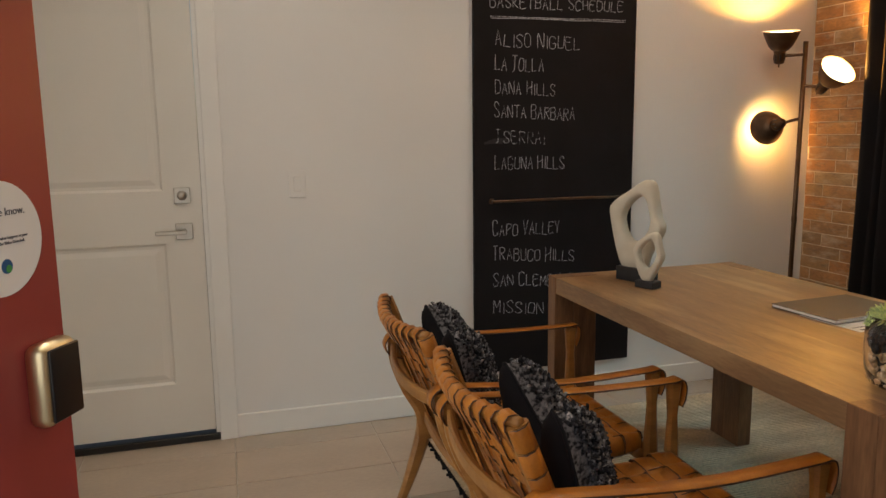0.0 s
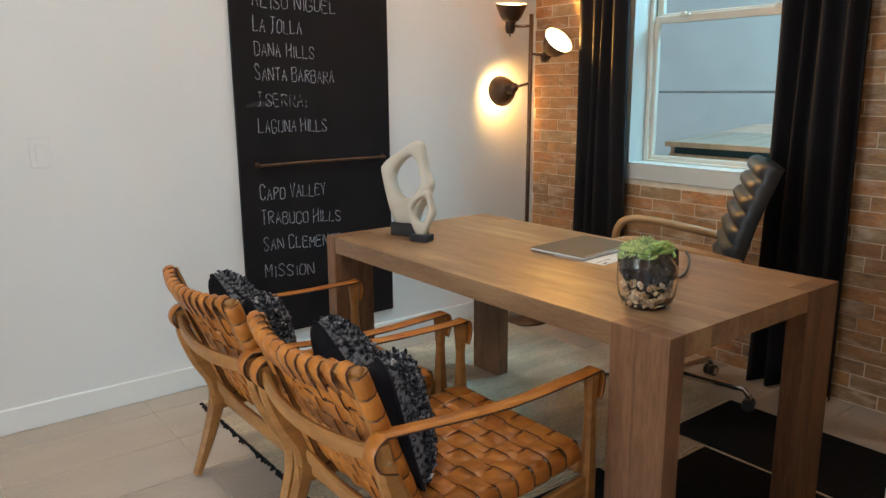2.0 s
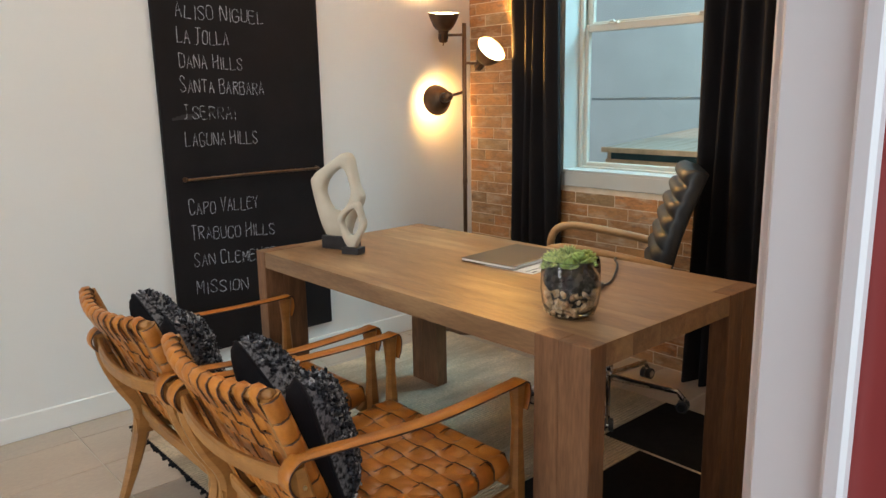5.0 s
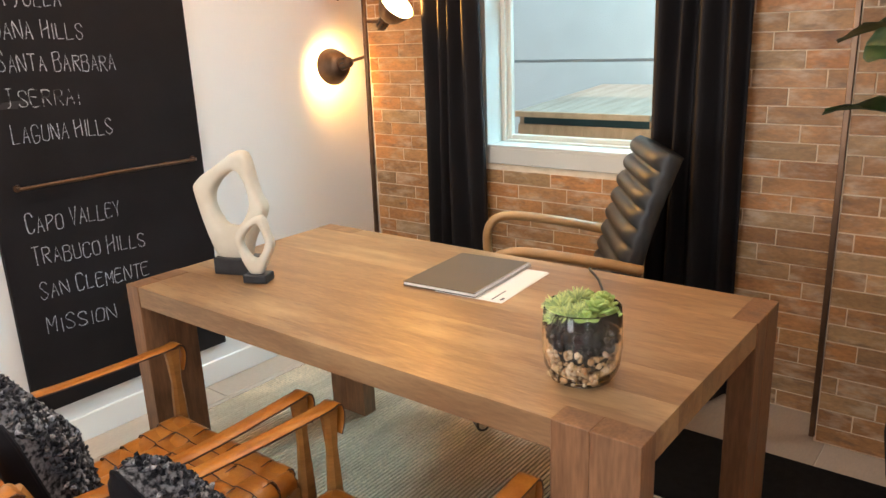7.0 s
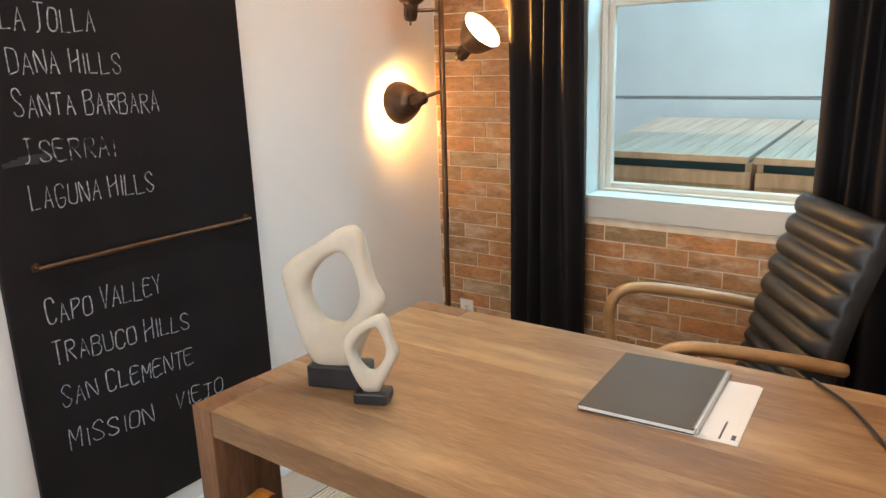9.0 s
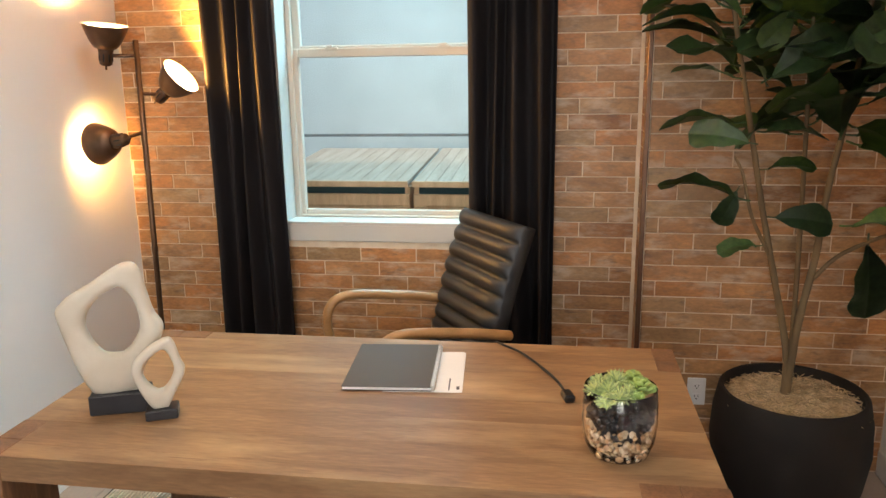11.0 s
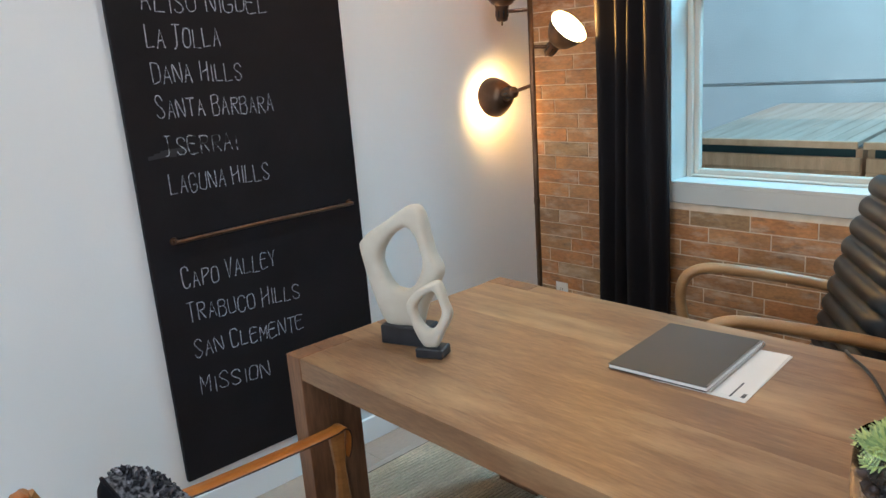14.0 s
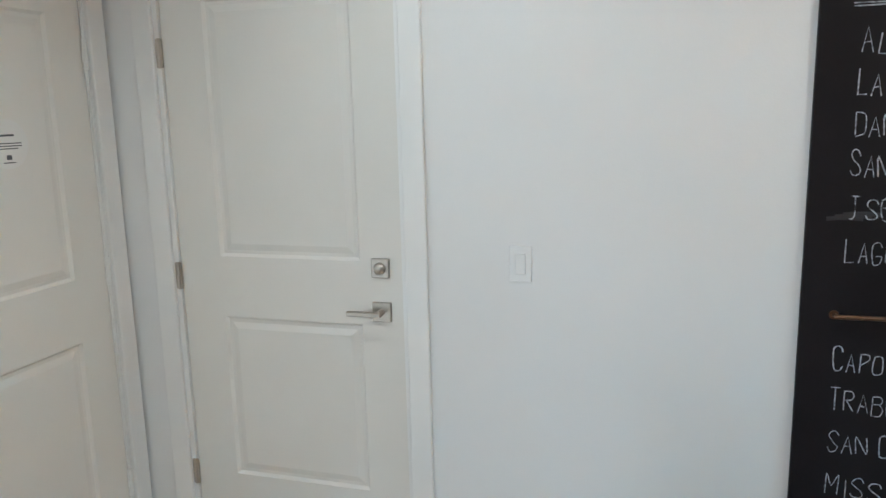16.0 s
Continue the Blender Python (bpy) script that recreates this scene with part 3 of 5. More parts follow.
badge.matrix_basis = pose(0.823, -0.0002, 1.211, 90, 0, 0)
lettering("Be in the know.", 0.0128, M_INK, badge, (0, 0.026, 0.0018), (0, 0, 0), align="CENTER")
for text, z in (("Always be aware of what happens at your", -0.001), ("front door with the Video Doorbell.", -0.007)):
    lettering(text, 0.0050, M_INK, badge, (0, z, 0.0018), (0, 0, 0), align="CENTER")
part("logo_mark", lathe([(0, 0.0016), (0.0085, 0.0016), (0.0085, 0.0021), (0, 0.0021)], 24, at=(0.005, -0.032, 0)), M_BLUEINK, badge, "small blue round mark")
part("logo_mark", lathe([(0, 0.0022), (0.0045, 0.0022), (0.0045, 0.0026), (0, 0.0026)], 20, at=(0.007, -0.035, 0)), M_GREENINK, badge, "small green mark")
lock = part("keypad_lock", box((-0.034, -0.030, -0.052), (0.034, 0.0, 0.052), 0.016, seg=4), M_BRASS, front_door, "satin brass keypad lock", smooth=True)
lock.matrix_basis = pose(0.868, 0, 1.030)
part("keypad", box((-0.025, -0.0335, -0.045), (0.028, -0.029, 0.045), 0.014, seg=4), M_BLACK, lock, "black glass keypad", smooth=True)
part("latch", box((0.05, 0.012, -0.012), (0.064, 0.030, 0.012), 0.003), M_BRASS, lock)
viewer = part("door_viewer", lathe([(0, 0), (0.0115, 0), (0.0115, 0.005), (0.007, 0.008), (0.007, 0.013), (0, 0.014)], 20), M_CHROME, front_door, "round chrome door viewer", smooth=True)
viewer.matrix_basis = pose(0.86, 0, 1.490, 90, 0, 0)
for hz in (0.22, 1.02, 1.82):
    hinge(front_door, (-0.008, 0.040, hz), M_NICKEL)


# ---- window ----
window_1 = thing("window_1", (0, 0, 0), "white single-hung window with stucco wall behind", "window", kind="structure")
GX = EAST + 0.13
part("sill", box((EAST - 0.012, WIN_A - 0.075, WIN_LO - 0.075), (EAST - 0.001, WIN_B + 0.075, WIN_LO), 0.003), M_WINTRIM, window_1, "white painted apron board")
for a, b in ((WIN_A - 0.075, WIN_A), (WIN_B, WIN_B + 0.075)):
    part("side_casing", box((EAST - 0.012, a, WIN_LO), (EAST - 0.001, b, WIN_HI), 0.003), M_WINTRIM, window_1)
part("head_casing", box((EAST - 0.012, WIN_A - 0.075, WIN_HI), (EAST - 0.001, WIN_B + 0.075, WIN_HI + 0.075), 0.003), M_WINTRIM, window_1)
for a, b in ((WIN_A, WIN_A + 0.012), (WIN_B - 0.012, WIN_B)):
    part("return", box((EAST - 0.012, a, WIN_LO + 0.012), (GX + 0.06, b, WIN_HI - 0.012)), M_WINTRIM, window_1)
part("return", box((EAST - 0.012, WIN_A, WIN_LO), (GX + 0.06, WIN_B, WIN_LO + 0.012)), M_WINTRIM, window_1)
part("return", box((EAST - 0.012, WIN_A, WIN_HI - 0.012), (GX + 0.06, WIN_B, WIN_HI)), M_WINTRIM, window_1)


def sash(name, a, b, lo, hi, x, rail=0.034, deep=0.03):
    bm = bmesh.new()
    for y0, y1, z0, z1 in ((a, a + rail, lo, hi), (b - rail, b, lo, hi), (a + rail, b - rail, lo, lo + rail), (a + rail, b - rail, hi - rail, hi)):
        box((x, y0, z0), (x + deep, y1, z1), 0.004, bm)
    ob = part(name, bm, M_VINYL, window_1, "almond vinyl sash")
    pane = part("pane", box((x + deep * 0.45, a + rail - 0.004, lo + rail - 0.004), (x + deep * 0.6, b - rail + 0.004, hi - rail + 0.004)), M_PANE, ob, "clear window pane")
    pane.visible_shadow = False
    return ob


sash("lower_sash", WIN_A + 0.014, WIN_B - 0.014, WIN_LO + 0.004, 1.697, GX, 0.040)
part("screen_bar", box((GX + 0.066, WIN_A + 0.03, 1.307), (GX + 0.074, WIN_B - 0.03, 1.320), 0.002), M_GREYLINE, window_1, "grey crossbar of the insect screen")
for a, b in ((WIN_A + 0.012, WIN_A + 0.034), (WIN_B - 0.034, WIN_B - 0.012)):
    part("track", box((GX - 0.022, a, WIN_LO + 0.012), (GX - 0.001, b, WIN_HI - 0.012), 0.003), M_VINYL, window_1, "almond vinyl track")
part("sill_step", box((GX - 0.022, WIN_A + 0.034, WIN_LO + 0.012), (GX - 0.001, WIN_B - 0.034, WIN_LO + 0.022), 0.003), M_VINYL, window_1, "almond vinyl sill step")
sash("upper_sash", WIN_A + 0.014, WIN_B - 0.014, 1.668, WIN_HI - 0.014, GX + 0.031, 0.042)
for y in (3.92, 3.42):
    latch = box((GX - 0.012, y - 0.028, 1.690), (GX + 0.01, y + 0.028, 1.700), 0.002)
    box((GX - 0.016, y - 0.008, 1.698), (GX, y + 0.02, 1.710), 0.003, latch)
    part("latch", latch, M_VINYL, window_1, "small white sash latch")


# ---- outdoors ----
ground = mesh_thing("ground", box((-60, -60, -0.30), (60, 60, -0.13)), M_CONCRETE, "pale concrete ground outside", "ground", "structure")
porch = mesh_thing("pavement", box((-2.5, -3.0, -0.13), (3.4, 0.999, -0.012), 0.004), M_CONCRETE, "concrete porch slab before the door", "pavement", "structure")
neighbor = thing("neighbor_house", (6.95, 0, -0.13), "neighboring house with pale stucco wall", "house")
part("wall", box((0, -3, 0), (0.4, 11, 4.6)), M_STUCCO, neighbor)
part("roof", box((-0.15, -3.2, 4.6), (1.2, 11.2, 4.8), 0.01), M_GREYLINE, neighbor)


def shed(y0, y1):
    """A low wooden bin enclosure with a boarded lid that slopes to its front."""
    ob = thing("storage_shed", (5.66, (y0 + y1) / 2, -0.13), "tan wooden storage shed with boarded lid", "shed", "storage sheds outside")
    w = (y1 - y0) / 2 - 0.012
    n = 12
    for k in range(n):
        a = -w + 2 * w * k / n
        bm = box((-0.06, a + 0.0015, 0), (1.13, a + 2 * w / n - 0.0015, 0.02), 0.0012)
        for v in bm.verts:
            v.co.z += 1.09 + (v.co.x + 0.06) * 0.065
        part("lid_board", bm, M_SHEDLID, ob)
    part("lid_edge", box((-0.075, -w, 1.078), (-0.06, w, 1.113), 0.003), M_SHED, ob)
    part("side", box((0, -w, 0), (1.08, -w + 0.03, 1.07)), M_SHED, ob)
    part("side", box((0, w - 0.03, 0), (1.08, w, 1.07)), M_SHED, ob)
    # This dark board stands in for the shade that the lid throws.
    part("shade_board", box((0.0, -w + 0.03, 1.025), (0.02, w - 0.03, 1.08)), M_LIDSHADE, ob, "dark board coloured as the shade under the lid")
    part("front_panel", box((-0.005, -w + 0.03, 0.02), (0.015, w - 0.03, 1.025)), M_SHED, ob)
    fr = bmesh.new()
    for a, b, c, d in ((-w, w, 0.96, 1.030), (-w, -w + 0.08, 0.02, 0.96), (w - 0.08, w, 0.02, 0.96)):
        box((-0.025, a, c), (-0.005, b, d), 0.004, fr)
    part("front_frame", fr, M_SHED, ob)
    return ob


for a in (1.97, 2.87, 3.77):
    shed(a, a + 0.9)


# ---- chalkboard ----
GLYPHS = {
    "A": "00-25-40 12-32", "B": "00-05 05-35-44-33-03 33-42-41-30-00", "C": "44-35-15-04-01-10-30-41", "D": "00-05 05-25-44-41-20-00", "E": "45-05-00-40 03-33",
    "G": "44-35-15-04-01-10-30-41-42-22", "H": "00-05 40-45 02-43", "I": "20-25", "J": "05-45 25-21-10-00", "K": "00-05 45-02 12-40", "L": "05-00-40",
    "M": "00-05-22-45-40", "N": "00-05-40-45", "O": "15-04-01-10-30-41-44-35-15", "P": "00-05 05-35-44-33-02", "R": "00-05 05-35-44-33-03 13-40",
    "S": "44-35-15-04-13-32-41-30-10-01", "T": "20-25 05-45", "U": "05-01-10-30-41-45", "V": "05-20-45", "Y": "05-22-45 22-20", "!": "25-22 20-21",
}
chalkboard = thing("chalkboard", (2.66, NORTH, 0), "tall black chalkboard with a handwritten basketball schedule", "chalkboard")
BW = 0.82
part("panel", box((0, -0.022, 0.175), (BW, -0.001, 2.42), 0.003), M_BOARD, chalkboard)
hand = random.Random(7)


def chalk_line(text, x0, x1, z0, z1, tall, mat, width=0.0034):
    """Chalk capitals between two points of the board, as thin uneven strokes."""
    n = sum(0.55 if c == " " else (0.45 if c in "I!" else 1.0) for c in text)
    step, at = (x1 - x0) / n, 0.0
    word_start = True
    for c in text:
        if c == " ":
            at += 0.55
            word_start = True
            continue
        adv = 0.45 if c in "I!" else 1.0
        s = tall * (1.02 if word_start else 0.86) * hand.uniform(0.93, 1.06)
        word_start = False
        wid = step * adv * 0.70
        tilt, dz = hand.uniform(-0.05, 0.14), hand.uniform(-0.05, 0.05) * tall
        bm = bmesh.new()
        for stroke in GLYPHS[c].split():
            pts = []
            for pair in stroke.split("-"):
                u, v = int(pair[0]) / 4, int(pair[1]) / 5
                u = 0.5 if c in "I!" else u
                px = x0 + step * at + wid * (u + tilt * v + hand.uniform(-0.05, 0.05))
                pz = z0 + (z1 - z0) * at / n + dz + s * (v + hand.uniform(-0.04, 0.04))
                pts.append((px, -0.0228, pz))
            fine = smooth_path(pts, 3) if len(pts) > 3 else [Vector(p) for p in pts]
            w = width * hand.uniform(0.75, 1.15)
            sweep(fine, [(w / 2, 0), (0, 0.0008), (-w / 2, 0), (0, -0.0008)], (0, 1, 0), bm)
        part("chalk_letter", bm, mat, chalkboard)
        at += adv


for text, x0, x1, z0, z1, tall, mat in (
        ("BASKETBALL SCHEDULE", 0.080, 0.755, 1.868, 1.868, 0.052, M_CHALK), ("ALISO NIGUEL", 0.105, 0.535, 1.700, 1.692, 0.066, M_CHALK),
        ("LA JOLLA", 0.103, 0.350, 1.598, 1.586, 0.064, M_CHALK), ("DANA HILLS", 0.104, 0.410, 1.491, 1.482, 0.062, M_CHALK),
        ("SANTA BARBARA", 0.100, 0.512, 1.385, 1.366, 0.064, M_CHALK), ("JSERRA!", 0.105, 0.360, 1.270, 1.258, 0.060, M_CHALKFAINT),
        ("LAGUNA HILLS", 0.102, 0.462, 1.148, 1.143, 0.064, M_CHALK), ("CAPO VALLEY", 0.092, 0.442, 0.838, 0.834, 0.064, M_CHALK),
        ("TRABUCO HILLS", 0.090, 0.520, 0.724, 0.694, 0.062, M_CHALK), ("SAN CLEMENTE", 0.092, 0.520, 0.597, 0.573, 0.062, M_CHALK),
        ("MISSION", 0.094, 0.362, 0.466, 0.446, 0.062, M_CHALK), ("VIEJO", 0.430, 0.62, 0.446, 0.446, 0.056, M_CHALK)):
    chalk_line(text, x0, x1, z0, z1, tall, mat)
under = bmesh.new()
for dz in (0.0, 0.007):
    sweep([(0.08 + 0.68 * k / 12, -0.0228, 1.822 + dz + hand.uniform(-0.0016, 0.0016)) for k in range(13)], [(0.0018, 0), (0, 0.0008), (-0.0018, 0), (0, -0.0008)], (0, 1, 0), under)
part("chalk_underline", under, M_CHALK, chalkboard)
smear = bmesh.new()
for k in range(3):
    sweep([(0.05 + 0.03 * j + 0.02 * k, -0.0225, 1.268 + 0.006 * k + 0.003 * math.sin(j)) for j in range(4)], [(0.006, 0), (0, 0.0004), (-0.006, 0), (0, -0.0004)], (0, 1, 0), smear)
part("chalk_smear", smear, M_SMEAR, chalkboard, "wiped chalk smear")
rod = thing("towel_bar", (0, 0, 0), "thin bronze bar fixed across the chalkboard", "bar")
part("bar", tube(smooth_path([(2.745, NORTH - 0.022, 1.0), (2.750, NORTH - 0.040, 1.0), (2.775, NORTH - 0.047, 1.0), (3.09, NORTH - 0.047, 1.002), (3.40, NORTH - 0.047, 1.0),
                              (3.425, NORTH - 0.040, 1.0), (3.43, NORTH - 0.022, 1.0)], 5), 0.0065, seg=10, up=(0, 0.02, 1)), M_BRONZE, rod, smooth=True)
for x in (2.745, 3.43):
    d = part("flange", lathe([(0, 0), (0.013, 0), (0.012, 0.005), (0, 0.006)], 16), M_BRONZE, rod)
    d.matrix_basis = pose(x, NORTH - 0.022, 1.0, 90, 0, 0)

switch = thing("light_switch", (1.862, NORTH, 1.108), "white rocker light switch on the wall", "light switch")
part("plate", box((-0.036, -0.006, -0.058), (0.036, 0, 0.058), 0.003), M_WHITEPL, switch)
part("rocker", moved(box((-0.0165, -0.0045, -0.033), (0.0165, 0.002, 0.033), 0.002), pose(0, -0.005, 0, 3, 0, 0)), M_WHITEPL, switch)


def outlet(at, turn):
    ob = thing("wall_outlet", at, "white double wall outlet", "outlet", "wall outlets", turn=turn)
    part("plate", box((-0.036, -0.006, -0.058), (0.036, 0, 0.058), 0.003), M_WHITEPL, ob)
    for z in (-0.022, 0.022):
        part("socket", box((-0.017, -0.008, z - 0.0145), (0.017, -0.006, z + 0.0145), 0.003), M_WHITEPL, ob)
        slots = bmesh.new()
        for x0, w, h, dz in ((-0.007, 0.0025, 0.009, 0.003), (0.006, 0.0025, 0.008, 0.003), (-0.002, 0.005, 0.005, -0.008)):
            box((x0, -0.0086, z + dz - h / 2), (x0 + w, -0.0079, z + dz + h / 2), bm=slots)
        part("slot", slots, M_BLACK, ob)
    return ob


outlet((PIER - 0.0045, 2.362, 0.315), -90)
outlet((4.055, SOUTH, 0.27), 180)
lamp_outlet = outlet((EAST - 0.0045, 4.705, 0.36), -90)
plug = thing("plug", (EAST - 0.0125, 4.715, 0.335), "black plug of the floor lamp in its outlet", "plug")
part("body", box((-0.030, -0.012, -0.012), (0, 0.012, 0.012), 0.004), M_BLACK, plug)
part("cable", tube(smooth_path([(-0.028, 0, 0), (-0.06, -0.01, -0.03), (-0.07, -0.03, -0.15), (-0.06, -0.04, -0.28), (-0.10, -0.06, -0.331), (-0.2, -0.09, -0.331)], 6), 0.003, seg=6), M_BLACK, plug)


# ---- curtains ----
def curtain(y0, y1, x, folds, seed, spread):
    """A hanging cloth in deep folds, floor to rail, a little wider and looser at its foot."""
    r = random.Random(seed)
    bm = bmesh.new()
    n, rows = folds * 12, 26
    ph = [r.uniform(-0.5, 0.5) for _ in range(folds + 1)]
    am = [r.uniform(0.75, 1.2) for _ in range(folds + 1)]
    front, back = [], []
    for j in range(rows + 1):
        v = j / rows
        z = 0.012 + v * 2.44
        a, b = [], []
        for i in range(n + 1):
            u = i / n
            k = min(folds - 1, int(u * folds))
            f = u * folds - k
            wob = ph[k] * (1 - f) + ph[k + 1] * f
            amp = (am[k] * (1 - f) + am[k + 1] * f) * (0.036 + 0.012 * (1 - v))
            y = y0 + (y1 - y0) * u + (u - 0.5) * spread * (1 - v) ** 1.5 + 0.010 * math.sin(9 * u + 3 * v + seed)
            dx = amp * math.sin(2 * math.pi * u * folds + wob * (1.2 - v)) + 0.006 * math.sin(7 * v + 5 * u)
            a.append(bm.verts.new((x + dx, y, z)))
            b.append(bm.verts.new((x + dx + 0.006, y, z)))
        front.append(a)
        back.append(b)
    for j in range(rows):
        for i in range(n):
            bm.faces.new((front[j][i], front[j][i + 1], front[j + 1][i + 1], front[j + 1][i]))
            bm.faces.new((back[j][i], back[j + 1][i], back[j + 1][i + 1], back[j][i + 1]))
        for i in (0, n):
            bm.faces.new((front[j][i], front[j + 1][i], back[j + 1][i], back[j][i]))
    for i in range(n):
        for j in (0, rows):
            bm.faces.new((front[j][i], back[j][i], back[j][i + 1], front[j][i + 1]))
    ob = thing("curtain", (0, 0, 0), "long black curtain hanging in folds beside the window", "curtain", "window curtains")
    part("cloth", bm, M_CURTAIN, ob, smooth=True)
    return ob


curtain(4.115, 4.400, EAST - 0.085, 4, 3, 0.06)
curtain(2.955, 3.290, EAST - 0.085, 4, 8, 0.05)
rail = thing("curtain_rod", (EAST - 0.085, 3.67, 2.46), "dark metal curtain rod above the window", "curtain rod")
part("rod", tube([(0, -0.85, 0), (0, 0.85, 0)], 0.011, seg=10), M_BRONZE, rail)
for y in (-0.80, 0.80):
    part("bracket", box((0, y - 0.008, -0.012), (0.085, y + 0.008, 0.012), 0.002), M_BRONZE, rail)


# ---- desk ----
DX0, DX1, DY0, DY1, DZ = 2.765, 3.605, 2.588, 4.225, 0.76
desk = thing("desk", ((DX0 + DX1) / 2, (DY0 + DY1) / 2, 0), "walnut plank desk with thick square legs", "desk")
HX, HY = (DX1 - DX0) / 2, (DY1 - DY0) / 2
LY, LX, TH = 0.175, 0.060, 0.062
# Planks run the desk's length; each leg is a plank let into the top at its corner, turned about from corner to corner.
W_, E_, S_, N_ = -HX, HX, -HY, HY
cuts = [W_, W_ + LX, W_ + LY, W_ + 0.30, 0.0, E_ - 0.30, E_ - LY, E_ - LX, E_]
ends = [(S_ + LY, N_ - LX), (S_, N_ - LX), (S_, N_), (S_, N_), (S_, N_), (S_, N_), (S_ + LX, N_), (S_ + LX, N_ - LY)]
for k, (y0, y1) in enumerate(ends):
    part("tabletop_plank", box((cuts[k], y0, DZ - TH), (cuts[k + 1], y1, DZ), 0.0004), M_WOOD, desk)
for x0, x1, y0, y1 in ((W_ - 0.003, W_ + LX, S_ - 0.003, S_ + LY), (E_ - LX, E_ + 0.003, N_ - LY, N_ + 0.003), (W_ - 0.003, W_ + LY, N_ - LX, N_ + 0.003), (E_ - LY, E_ + 0.003, S_ - 0.003, S_ + LX)):
    if y1 - y0 > x1 - x0:
        m = y0 + 0.55 * (y1 - y0)
        halves = ((x0, x1, y0, m - 0.0002), (x0, x1, m + 0.0002, y1))
    else:
        m = x0 + 0.45 * (x1 - x0)
        halves = ((x0, m - 0.0002, y0, y1), (m + 0.0002, x1, y0, y1))
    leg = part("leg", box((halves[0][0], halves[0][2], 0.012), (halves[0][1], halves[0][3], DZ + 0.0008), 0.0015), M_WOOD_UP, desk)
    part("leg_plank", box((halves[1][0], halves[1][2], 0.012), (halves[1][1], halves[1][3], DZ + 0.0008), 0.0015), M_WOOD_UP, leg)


# ---- rug ----
rug = thing("rug", (0, 0, 0), "grey striped woven rug with black blocks under the desk", "rug")
RX0, RX1, RY0, RY1 = 2.345, 4.15, 2.25, 4.645
part("ground", box((RX0, RY0, -0.003), (RX1, RY1, 0.004)), M_RUGDARK, rug, "dark woven ground")
weave = bmesh.new()
y = 3.02
while y < RY1 - 0.006:
    box((RX0, y, 0.004), (RX1, y + 0.0082, 0.0095), bm=weave)
    y += 0.0150
we = part("weave", weave, M_RUG, rug, "cream woven ribs")
we["kind"] = "stuff"
part("black_block", box((3.70, RY0, 0.004), (RX1, 3.215, 0.0125), 0.003), M_RUGBLACK, rug, "black woven block")
part("black_block", box((3.262, RY0, 0.004), (3.685, 3.040, 0.0125), 0.003), M_RUGBLACK, rug, "black woven block")
part("black_block", box((RX0, RY0, 0.004), (3.248, 3.185, 0.0125), 0.003), M_RUGBLACK, rug, "black woven block")
part("seam", box((3.6855, RY0, 0.003), (3.6995, 3.02, 0.011), 0.002), M_RUG, rug, "pale seam between blocks")
fringe = bmesh.new()
r = random.Random(5)
y = RY0
while y < RY1:
    box((RX0 - r.uniform(0.008, 0.022), y, -0.002), (RX0 + 0.004, y + 0.009, 0.008), bm=fringe)
    y += 0.02
part("fringe", fringe, M_NAVY, rug, "short black edge fringe")


# ---- floor lamp ----
floor_lamp = thing("floor_lamp", (4.285, 4.625, 0), "bronze floor lamp with three lit adjustable shades", "floor lamp")
part("base", lathe([(0, 0), (0.135, 0), (0.135, 0.012), (0.12, 0.022), (0.02, 0.026), (0.014, 0.05), (0, 0.05)], 40), M_BRONZE, floor_lamp, smooth=True)
part("pole", tube([(0.0, 0.01, 0.04), (-0.018, -0.022, 1.728)], 0.0115, seg=14), M_BRONZE, floor_lamp, smooth=True)
part("pole_joint", lathe([(0.0, 0.86), (0.0135, 0.86), (0.0135, 0.885), (0.0, 0.885)], 14, at=(-0.009, -0.006, 0)), M_BRONZE, floor_lamp)
M_BULB = glowing("bulb_glow", (1.0, 0.72, 0.40), 16.0)


